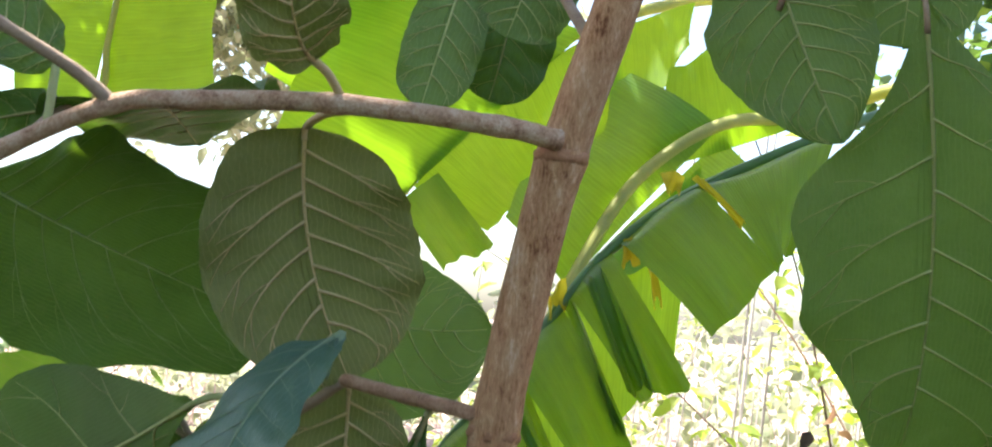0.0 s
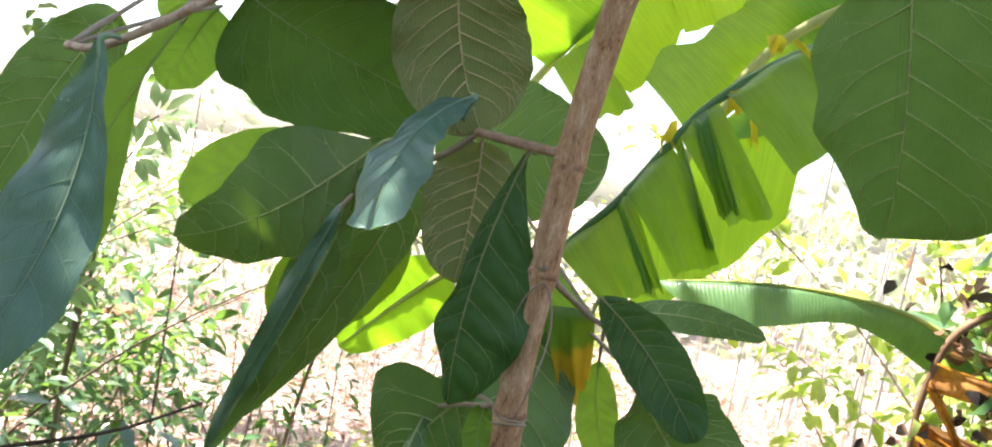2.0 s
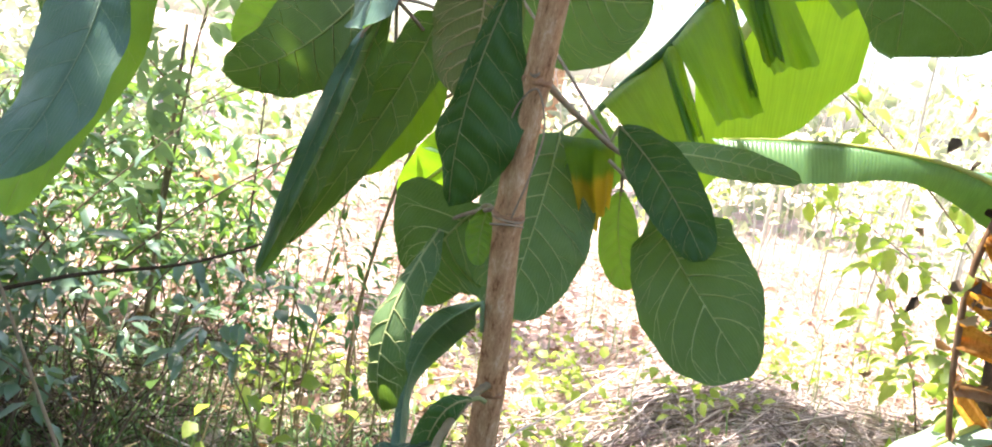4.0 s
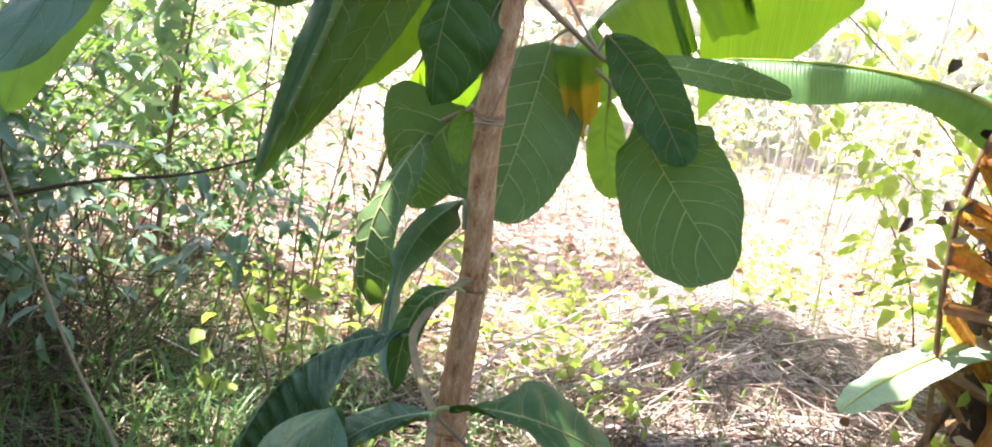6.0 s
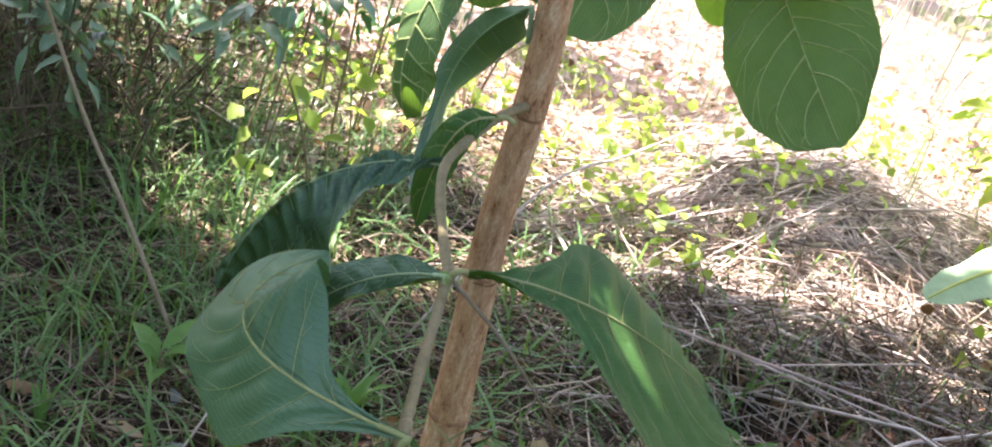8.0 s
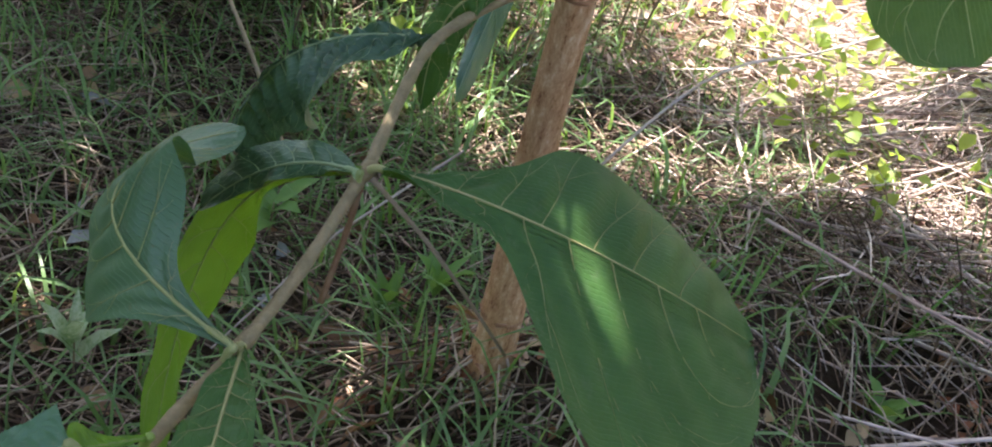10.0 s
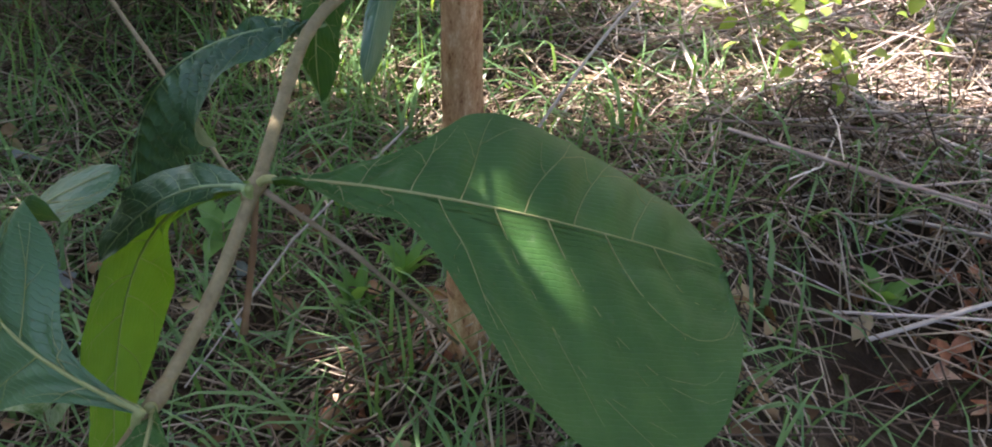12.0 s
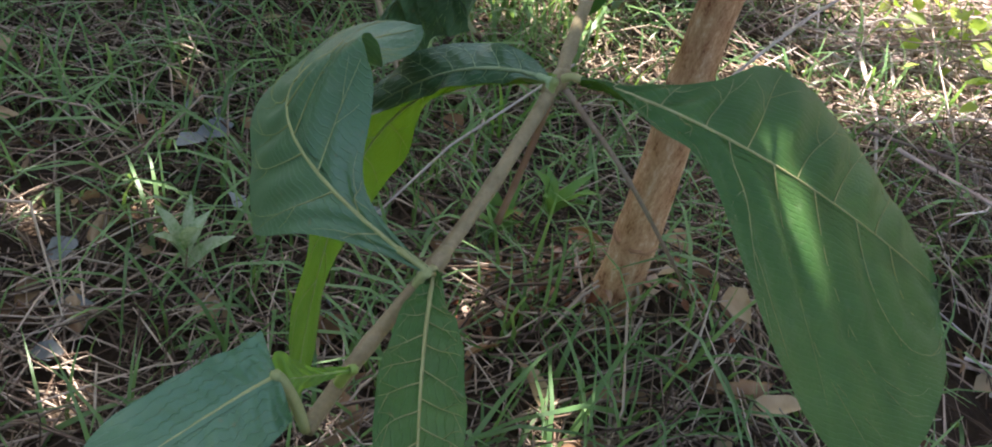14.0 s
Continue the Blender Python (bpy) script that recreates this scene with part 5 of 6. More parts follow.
def build_straw():
    g = np.random.default_rng(31)
    a = scatter(19000, -1.9, 1.7, 0.1, 3.0, g)
    # Straw thinned so that bare dark soil stands in for the hollow's shade.
    hollow = np.exp(-((a[:, 0] - 0.58) ** 2 / 0.13 + (a[:, 1] - 1.40) ** 2 / 0.13))
    a = a[g.random(len(a)) > 0.90 * hollow]
    k = len(a)
    ang = g.uniform(0, 2 * np.pi, k)
    ln = g.uniform(0.05, 0.32, k)
    b = a + np.stack([np.cos(ang) * ln, np.sin(ang) * ln, np.zeros(k)], 1)
    tall = 0.05 + 0.10 * np.exp(-((a[:, 0] - 0.6) ** 2 / 0.3 + (a[:, 1] - 1.8) ** 2 / 0.4))
    a[:, 2] += g.uniform(0.0, 0.7, k) * tall
    b[:, 2] = ground_z(b[:, 0], b[:, 1]) + g.uniform(0.0, 1.5, k) * tall
    v1, f1 = sticks(a, b, g.uniform(0.0009, 0.0030, k), ln * 0.10, 32)
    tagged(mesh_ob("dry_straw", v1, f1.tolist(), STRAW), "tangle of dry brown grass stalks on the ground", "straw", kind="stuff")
    k = 6500
    a = np.stack([g.normal(0.45, 0.42, k), g.normal(2.8, 0.45, k), np.zeros(k)], 1)
    a[:, 2] = ground_z(a[:, 0], a[:, 1]) + g.uniform(-0.02, 0.09, k)
    ang = g.normal(0.5, 0.9, k)
    ln = g.uniform(0.1, 0.5, k)
    b = a + np.stack([np.cos(ang) * ln, np.sin(ang) * ln, np.zeros(k)], 1)
    b[:, 2] = ground_z(b[:, 0], b[:, 1]) + g.uniform(0, 0.12, k)
    v2, f2 = sticks(a, b, g.uniform(0.001, 0.0035, k), ln * 0.07, 33)
    tagged(mesh_ob("straw_heap", v2, f2.tolist(), STALK), "heap of cut pale dry stalks", "straw heap", kind="stuff")
    k = 320
    a = np.stack([g.normal(0.42, 0.40, k), g.normal(2.6, 0.45, k), np.zeros(k)], 1)
    a[:, 2] = ground_z(a[:, 0], a[:, 1]) + g.uniform(0.04, 0.12, k)
    ang, ln = g.normal(0.4, 0.8, k), g.uniform(0.25, 0.8, k)
    b = a + np.stack([np.cos(ang) * ln, np.sin(ang) * ln, np.zeros(k)], 1)
    b[:, 2] = ground_z(b[:, 0], b[:, 1]) + g.uniform(0.02, 0.16, k)
    v6, f6 = sticks(a, b, g.uniform(0.0025, 0.0055, k), ln * 0.04, 35)
    tagged(mesh_ob("coarse_stalks", v6, f6.tolist(), STALK), "long coarse dry stalks lying over the straw heap", "straw heap", kind="stuff")
    k = 5200
    a = scatter(k, -4.0, 4.0, 1.9, 7.5, g)
    ang = g.uniform(0, 2 * np.pi, k)
    ln = g.uniform(0.08, 0.45, k)
    b = a + np.stack([np.cos(ang) * ln, np.sin(ang) * ln, np.zeros(k)], 1)
    a[:, 2] += g.uniform(0.0, 0.06, k)
    b[:, 2] = ground_z(b[:, 0], b[:, 1]) + g.uniform(0.0, 0.16, k)
    v4, f4 = sticks(a, b, g.uniform(0.0015, 0.004, k), ln * 0.08, 34)
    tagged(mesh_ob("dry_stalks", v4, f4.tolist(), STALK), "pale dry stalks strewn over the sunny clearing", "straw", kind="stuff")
    p = scatter(7000, -4.5, 4.5, 2.0, 7.5, g)
    p[:, 2] += g.uniform(0.01, 0.06, len(p))
    nn = rand_dirs(len(p), g, 1.0)
    nn[:, 2] = np.abs(nn[:, 2]) + 0.6
    v5, f5 = leaflets(p, rand_dirs(len(p), g, 0.25), nn, g.uniform(0.04, 0.12, len(p)), g.uniform(0.02, 0.06, len(p)), 0.25)
    tagged(mesh_ob("dry_leaves", v5, f5, SUNLIT_LITTER), "dry pinkish leaves covering the clearing, painted pale as sunlit", "leaf litter", kind="stuff")
    p = scatter(1500, -2.5, 3.0, 0.2, 5.0, g)
    p[:, 2] += g.uniform(0.01, 0.05, len(p))
    nn = rand_dirs(len(p), g, 1.0)
    nn[:, 2] = np.abs(nn[:, 2]) + 0.6
    d = rand_dirs(len(p), g, 0.25)
    v3, f3 = leaflets(p, d, nn, g.uniform(0.03, 0.10, len(p)), g.uniform(0.015, 0.045, len(p)), 0.25)
    tagged(mesh_ob("leaf_litter", v3, f3, LITTER), "fallen brown and orange leaves on the soil", "leaf litter", kind="stuff")


def build_brush():
    """Dark dead stalks between the shrubs, and red crumbs of earth at the sapling's foot."""
    g = np.random.default_rng(36)
    k = 700
    a = scatter(k, -2.3, -1.15, 1.15, 2.0, g)
    ln = g.uniform(0.15, 0.45, k)
    d = rand_dirs(k, g, 0.8)
    d[:, 2] = np.abs(d[:, 2])
    a[:, 2] += g.uniform(0.0, 0.35, k) * g.uniform(0, 1, k)
    v, f = sticks(a, a + d * ln[:, None], g.uniform(0.001, 0.003, k), ln * 0.08, 37)
    tagged(mesh_ob("dead_brush", v, f.tolist(), BRUSH), "tangle of dark dead stalks between the shrubs", "brush", kind="stuff")
    p = scatter(20, -1.15, -0.35, 0.15, 1.0, g)
    p[:, 2] += g.uniform(0.02, 0.06, len(p))
    nn = rand_dirs(len(p), g, 0.5)
    nn[:, 2] = np.abs(nn[:, 2]) + 0.8
    v, f = leaflets(p, rand_dirs(len(p), g, 0.3), nn, g.uniform(0.04, 0.10, len(p)), g.uniform(0.02, 0.05, len(p)), 0.2)
    tagged(mesh_ob("bleached_leaves", v, f, BLEACHED), "bleached grey dead leaves in the grass", "leaf litter", kind="stuff")
    p = scatter(520, 0.55, 1.25, 1.45, 2.15, g)
    p[:, 2] += g.uniform(0.01, 0.05, len(p))
    nn = rand_dirs(len(p), g, 1.0)
    nn[:, 2] = np.abs(nn[:, 2]) + 0.4
    v, f = leaflets(p, rand_dirs(len(p), g, 0.4), nn, g.uniform(0.02, 0.07, len(p)), g.uniform(0.012, 0.035, len(p)), 0.3)
    tagged(mesh_ob("red_litter", v, f, CRUMB), "reddish-brown dead leaves beside the banana stem", "leaf litter", kind="stuff")
    k = 420
    p = np.stack([g.normal(-0.10, 0.10, k), g.normal(0.93, 0.07, k), np.zeros(k)], 1)
    p[:, 2] = ground_z(p[:, 0], p[:, 1]) + g.uniform(0.0, 0.03, k)
    nn = rand_dirs(k, g, 1.0)
    v, f = leaflets(p, rand_dirs(k, g, 0.6), nn, g.uniform(0.008, 0.030, k), g.uniform(0.008, 0.022, k), 0.4)
    tagged(mesh_ob("red_earth_crumbs", v, f, CRUMB), "crumbs of red earth and chewed leaf at the sapling's foot", "earth", kind="stuff")


build_grass()
build_straw()
build_brush()

# ---- shrubs and forbs ----


def shrub(name, label, category, x, y, height, stems, spread, leaf_len, leaf_w, per_stem, leaf_mat, stem_mat, seed, bend=0.3, group="", low=0.25):
    g = np.random.default_rng(seed)
    e = thing(name, label, category, group)
    P, D, N = [], [], []
    for s in range(stems):
        bx, by = x + g.normal(0, spread * 0.35), y + g.normal(0, spread * 0.35)
        h = height * g.uniform(0.6, 1.05)
        dx, dy = g.normal(0, bend, 2)
        z0 = float(ground_z(np.array(bx), np.array(by)))
        line = smooth_line([(bx, by, z0 - 0.02), (bx + 0.15 * dx * h, by + 0.15 * dy * h, z0 + 0.35 * h), (bx + 0.5 * dx * h, by + 0.5 * dy * h, z0 + 0.7 * h), (bx + dx * h, by + dy * h, z0 + h)], 5)
        mesh_ob("stem", *tube(line, [0.0045 * h ** 0.5 * (1 - 0.7 * i / len(line)) for i in range(len(line))], 5), stem_mat, e)
        for q in range(per_stem):
            t = g.uniform(low, 1.0)
            p = np.array(line[min(int(t * (len(line) - 1)), len(line) - 1)])
            d = rand_dirs(1, g, 0.4)[0]
            P.append(p + d * g.uniform(0.005, spread * 0.3))
            D.append(d + np.array([0, 0, g.uniform(-0.7, 0.2)]))
            N.append(np.array([g.normal(0, 0.4), g.normal(0, 0.4), 1.0]))
    k = len(P)
    v, f = leaflets(np.array(P), np.array(D), np.array(N), g.uniform(0.6, 1.2, k) * leaf_len, g.uniform(0.6, 1.2, k) * leaf_w)
    mesh_ob("foliage", v, f, leaf_mat, e)
    return e


for k, (x, y, h, low) in enumerate([(-1.6, 1.9, 1.25, 0.4), (-2.0, 2.4, 1.5, 0.3), (-2.3, 1.9, 1.7, 0.4), (-2.6, 2.9, 1.5, 0.3), (-2.15, 3.2, 1.15, 0.3), (-2.9, 2.3, 1.8, 0.3), (-1.75, 2.75, 0.9, 0.3)]):
    shrub("shrub", "leafy shrub with narrow green leaves in half shade", "shrub", x, y, h, 8, 0.55, 0.085, 0.032, 72, SHRUB, BRUSH, 50 + k, 0.42, "shrubs beside the sapling", low)
for k, (x, y, h, low) in enumerate([(-1.32, 1.5, 0.85, 0.45), (-1.22, 1.22, 0.9, 0.6), (-1.75, 1.35, 1.0, 0.5)]):
    shrub("low_shrub", "low shrub with glossy leaves held flat, sky highlights painted blue-grey", "shrub", x, y, h, 7, 0.5, 0.074, 0.032, 40, GREY_SHRUB, BRUSH, 150 + k, 0.35, "low shrubs beside the sapling", low)
for k, (x, y, h) in enumerate([(1.36, 2.85, 1.0), (1.62, 2.65, 1.25), (1.6, 3.1, 1.2), (1.48, 2.95, 2.5), (1.75, 3.2, 2.7)]):
    shrub("bush", "tangled bush with yellow-green leaves beside the banana", "bush", x, y, h, 8, 0.6, 0.085, 0.045, 95, VINE_LEAF, STRAW, 60 + k, 0.35, "bushes beside the banana")
for k, (x, y, h) in enumerate([(-0.85, 1.9, 1.05), (-0.70, 2.2, 1.0), (-1.0, 2.3, 1.15)]):
    shrub("weed", "thin upright weed with dark pointed leaves", "weed", x, y, h, 4, 0.28, 0.062, 0.020, 26, WEED, GREEN_STEM, 70 + k, 0.14, "weeds beside the sapling", 0.55)
for k, (x, y) in enumerate([(0.10, 2.9), (0.5, 3.6), (-0.3, 3.2), (1.3, 3.4), (0.9, 4.0), (1.7, 2.9), (0.2, 4.1), (-0.7, 3.6), (1.9, 3.8), (0.05, 2.25), (-0.35, 2.6), (-0.9, 2.7), (-1.2, 2.6)]):
    shrub("creeper", "low creeper with round yellow-green leaves", "creeper", x, y, 0.30, 7, 0.4, 0.045, 0.038, 16, VINE_LEAF, GREEN_STEM, 90 + k, 0.9, "creepers on the ground")
for k, (x, y, h) in enumerate([(-0.64, 1.62, 0.80), (-0.92, 1.50, 0.58), (-0.58, 1.75, 0.60)]):
    shrub("vine", "thin vine with a few heart-shaped lime leaves", "vine", x, y, h, 2, 0.20, 0.060, 0.056, 6, VINE_LEAF, GREEN_STEM, 170 + k, 0.2, "vines in the weeds", 0.4)
for k in range(24):
    x, y = float(rng.uniform(-4.5, 4.5)), float(rng.uniform(5.0, 9.5))
    shrub("tall_weed", "stand of thin stems and small leaves, mostly painted pale as sunlit", "weed", x, y, float(rng.uniform(0.9, 2.2)), 5, 0.8, 0.10, 0.045, 22, VINE_LEAF if k % 5 == 0 else FAR_LEAF_SUNLIT, STALK, 120 + k, 0.25, "tall weeds in the clearing")


def far_thicket():
    """Sunlit bushes and saplings that close the clearing at the back."""
    g = np.random.default_rng(401)
    P, S = [], []
    for c in range(230):
        a = g.uniform(-1.25, 1.25)
        rr = g.uniform(9.0, 16.0)
        ctr = np.array([math.sin(a) * rr, math.cos(a) * rr, g.uniform(0.1, 1.0) ** 1.2 * (1.6 + 0.9 * abs(a)) * (0.55 if -0.75 < a < 0.0 else 1.0)])
        P.append(ctr + g.normal(0, 0.42, (40, 3)) * np.array([1, 1, 0.8]))
    P = np.concatenate(P)
    P[:, 2] = np.abs(P[:, 2])
    k = len(P)
    nn = rand_dirs(k, g, 1.0)
    v, f = leaflets(P, rand_dirs(k, g, 0.6), nn, g.uniform(0.10, 0.26, k), g.uniform(0.06, 0.13, k))
    tagged(mesh_ob("far_thicket", v, f, FAR_LEAF_SUNLIT), "yellow-green thicket behind the clearing, painted pale as sunlit", "thicket", kind="stuff")
    thin = []
    for c in range(150):
        x, y, h = g.uniform(0.3, 5.2), g.uniform(4.6, 8.5), g.uniform(0.8, 2.8)
        dx = g.normal(0, 0.10) if c % 5 else g.normal(0, 0.6)
        r0 = g.uniform(0.003, 0.010)
        thin.append(tube(smooth_line([(x, y, -0.05), (x + 0.3 * dx + g.normal(0, 0.03), y, h * 0.5), (x + dx, y, h)], 3), [r0 * (1 - 0.1 * i) for i in range(7)], 5))
    tagged(mesh_ob("reed_stems", *merge(thin), FAR_STEM), "thin grey upright stems in the sunlit clearing", "stems", kind="stuff")
    for c in range(16):
        a = g.uniform(-0.05, 0.75)
        rr = g.uniform(6.0, 13.0)
        x, y = math.sin(a) * rr, math.cos(a) * rr
        h = g.uniform(2.0, 4.5)
        S.append(tube(smooth_line([(x, y, -0.05), (x + g.normal(0, 0.08), y, h * 0.5), (x + g.normal(0, 0.2), y, h)], 4), [0.012, 0.012, 0.011, 0.010, 0.009, 0.008, 0.007, 0.005, 0.004], 6))
    tagged(mesh_ob("far_stems", *merge(S), FAR_STEM), "slender pale stems of saplings in the sun", "saplings", kind="stuff")


def near_thicket():
    """Dense undergrowth added out of view behind the path, out of the sun."""
    g = np.random.default_rng(411)
    P = []
    for c in range(230):
        a = g.uniform(1.75, 4.55)
        rr = g.uniform(2.6, 4.2)
        ctr = np.array([math.sin(a) * rr, math.cos(a) * rr, g.uniform(0.05, 1.9)])
        P.append(ctr + g.normal(0, 0.25, (28, 3)))
    P = np.concatenate(P)
    P[:, 2] = np.abs(P[:, 2])
    k = len(P)
    v, f = leaflets(P, rand_dirs(k, g, 0.6), rand_dirs(k, g, 1.0), g.uniform(0.12, 0.26, k), g.uniform(0.06, 0.13, k))
    tagged(mesh_ob("near_thicket", v, f, CANOPY), "unseen dense dark green undergrowth added behind the path", "thicket", kind="stuff")


far_thicket()
near_thicket()

# ---- trees that close the place; unseen crowns are added to shade the sapling ----
def open_to_sun(P, keep_edge):
    """Leaves kept where the crown is closed; its rim towards the clearing stays open."""
    k = 1 / math.tan(radians(SUN_EL))
    fx, fy = P[:, 0] - math.sin(radians(SUN_AZ)) * k * P[:, 2], P[:, 1] - math.cos(radians(SUN_AZ)) * k * P[:, 2]
    keep = fy < keep_edge + 0.22 * np.sin(3.1 * fx + 1.0) + 0.62 * np.clip(fx - 0.05, 0, 0.8) + 0.10 * np.clip(-0.9 - fx, 0, 1.2)
    return keep


def clear_of_gaps(P, d, length, width):
    """Leaves pushed aside until they cover none of the gaps in the crown, seen along the sun's rays."""
    k = 1 / math.tan(radians(SUN_EL))
    down = np.array([-math.sin(radians(SUN_AZ)) * k, -math.cos(radians(SUN_AZ)) * k])
    d = d / np.linalg.norm(d, axis=1)[:, None]
    P = P.copy()
    for turn in range(4):
        for gx, gy, gr in CROWN_GAPS:
            tip = P + d * length[:, None]
            a, b = P[:, :2] + P[:, 2:] * down, tip[:, :2] + tip[:, 2:] * down
            ab, ag = b - a, np.array([gx, gy]) - a
            t = np.clip((ab * ag).sum(1) / ((ab * ab).sum(1) + 1e-9), 0, 1)
            off = ab * t[:, None] - ag
            far = np.linalg.norm(off, axis=1) + 1e-9
            P[:, :2] += off * (np.maximum(gr + 0.5 * width - far, 0) / far)[:, None]
    return P


def tree(x, y, height, crown, spread, count, size, seed, label, rim=None, leaf_mat=CANOPY):
    """Trunk at x, y; limbs reach a crown of clumped leaves round the given centre."""
    g = np.random.default_rng(seed)
    e = thing("tree", label, "tree", "trees round the clearing")
    top = (x * 0.75 + crown[0] * 0.25, y * 0.75 + crown[1] * 0.25, height)
    line = smooth_line([(x, y, -0.1), (x + 0.1, y, height * 0.3), (x * 0.95 + crown[0] * 0.05, y * 0.95 + crown[1] * 0.05, height * 0.65), top], 6)
    mesh_ob("trunk", *tube(line, [0.14 * (1 - 0.7 * i / len(line)) + 0.01 for i in range(len(line))], 12, 0.08, seed), BARK, e)
    P = []
    c0 = np.array(crown)
    for b in range(16):
        a = 2 * math.pi * b / 16 + g.uniform(-0.3, 0.3)
        rr = math.sqrt(g.uniform(0.08, 1.0))
        end = c0 + np.array([math.cos(a) * rr * spread[0], math.sin(a) * rr * spread[1], g.uniform(-0.5, 0.5) * spread[2]])
        st = np.array(line[-1 - int(g.integers(0, 6))])
        limb = smooth_line([tuple(st), tuple(st * 0.55 + end * 0.45 + np.array([0, 0, 0.3])), tuple(end)], 6)
        mesh_ob("limb", *tube(limb, [0.04 * (1 - 0.85 * i / len(limb)) for i in range(len(limb))], 7), BARK, e)
        for c in range(max(1, count // 16 // 24)):
            ctr = end + g.normal(0, 0.30, 3) * np.array([spread[0], spread[1], spread[2]])
            P.append(ctr + g.normal(0, 0.19, (24, 3)))
    P = np.concatenate(P)
    d = rand_dirs(len(P), g, 0.5)
    d[:, 2] -= 0.3
    if rim is not None:
        keep = open_to_sun(P + d * size * 0.42, rim)
        P, d = P[keep], d[keep]
    k = len(P)
    nn = rand_dirs(k, g, 1.0)
    nn[:, 2] = np.abs(nn[:, 2]) + 0.7
    length, width = g.uniform(0.6, 1.2, k) * size, g.uniform(0.3, 0.55, k) * size
    if rim is not None:
        P = clear_of_gaps(P, d, length, width)
    v, f = leaflets(P, d, nn, length, width)
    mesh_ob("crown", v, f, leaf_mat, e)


CROWN_GAPS = [(0.496, 0.528, 0.010), (0.549, 0.515, 0.014), (0.367, 0.466, 0.014), (0.330, 0.452, 0.012), (-0.009, 0.908, 0.020), (0.214, 0.675, 0.050), (0.225, 0.715, 0.04), (-0.027, 0.459, 0.014), (-0.065, 0.867, 0.01), (-0.12, 0.80, 0.02), (-0.385, 0.284, 0.02), (-0.62, 0.55, 0.02), (-0.88, 0.78, 0.02), (-0.72, 0.40, 0.02)]     # where light falls through, taken down to the ground: x, y, radius
# Unseen crowns added overhead to cast the shade on sapling and bananas.
tree(-3.6, 0.3, 3.9, (-2.20, 1.20, 4.5), (2.05, 1.45, 0.6), 9400, 0.24, 301, "unseen leafy tree added to shade the sapling with its overhanging crown", rim=1.55)
tree(3.4, -2.6, 3.8, (-0.80, 1.45, 4.6), (1.35, 1.25, 0.5), 7200, 0.24, 310, "unseen leafy tree added to widen the shade, long limbs over the sapling", rim=1.55)
tree(-3.9, 1.6, 4.0, (-0.71, 3.17, 4.2), (0.52, 0.28, 0.25), 560, 0.17, 307, "unseen leafy tree added so that its side limb shades the bananas")
tree(-5.4, 4.6, 4.1, (-2.40, 4.31, 4.08), (0.60, 0.32, 0.2), 950, 0.14, 308, "unseen leafy tree added so that its low limb dapples the far banana")
tree(-6.5, -4.5, 6.0, (-6.0, -4.5, 5.0), (2.4, 2.4, 1.8), 4000, 0.3, 302, "unseen leafy tree with a wide crown, added behind the path")
tree(5.5, -5.5, 6.0, (5.5, -5.5, 5.0), (2.6, 2.6, 1.8), 4000, 0.3, 306, "unseen leafy tree with a wide crown, added behind the path")
tree(-11.5, 11.5, 7.0, (-11.0, 12.0, 4.5), (2.5, 2.5, 2.2), 4500, 0.3, 304, "tree at the far side of the clearing")
tree(-2.6, 11.5, 5.0, (-2.4, 11.0, 4.4), (2.4, 1.3, 1.3), 3800, 0.26, 309, "tree behind the clearing, painted pale as sunlit", leaf_mat=FAR_LEAF_SUNLIT)
tree(7.5, 8.0, 7.0, (7.0, 8.5, 4.5), (2.5, 2.5, 2.2), 4500, 0.3, 305, "tree at the far side of the clearing")


# ---- single twigs, stalks and dead leaves ----
def stick_thing(name, label, category, points, r0, r1, material):
    line = smooth_line(points, 6)
    return tagged(mesh_ob(name, *tube(line, [r0 + (r1 - r0) * i / (len(line) - 1) for i in range(len(line))], 7, 0.12, len(points)), material), label, category)


stick_thing("dry_stalk", "long leaning dry grass stalk", "stalk", [(-1.035, 0.83, 1.10), (-0.965, 0.885, 0.9), (-0.825, 0.985, 0.47), (-0.735, 1.03, 0.28), (-0.610, 1.09, 0.0)], 0.0022, 0.0050, PALE_STALK)
stick_thing("twig", "dark bare twig reaching through the shrubs", "twig", [(-1.75, 1.25, 0.45), (-1.2, 1.153, 0.643), (-1.0, 1.216, 0.719), (-0.85, 1.365, 0.754), (-0.738, 1.506, 0.808)], 0.006, 0.003, SOIL)
stick_thing("twig", "thin dry twig leaning over the straw", "twig", [(-0.30, 1.45, 0.02), (-0.18, 1.689, 0.385), (-0.068, 1.955, 0.457), (0.072, 2.338, 0.540), (0.15, 2.6, 0.56)], 0.0035, 0.002, STALK)


def dead_leaf(name, label, at, way, length, width, material, seed):
    g = random.Random(seed)
    b = Vector(at)
    d = Vector(way).normalized()
    bl = Blade(b, b + d * length * 0.5 + Vector((0, 0, length * 0.12)), b + d * length, d.cross(Vector((0.1, 0.2, 1))).normalized(), d.cross(Vector((-0.2, 0.3, 1))).normalized(), width / 2, width / 2, (0.6, 0.6), (25, 25), (40, 30), 0.006, seed)
    n, m = 14, 4
    vs, fs = [], []
    for i in range(n + 1):
        for j in range(-m, m + 1):
            vs.append(bl.at(i / n, abs(j) / m, 0 if j >= 0 else 1))
    row = 2 * m + 1
    for i in range(n):
        for j in range(2 * m):
            a = i * row + j
            fs.append((a, a + 1, a + row + 1, a + row))
    return tagged(mesh_ob(name, vs, fs, material), label, "dead leaf", "dead leaves on the ground")


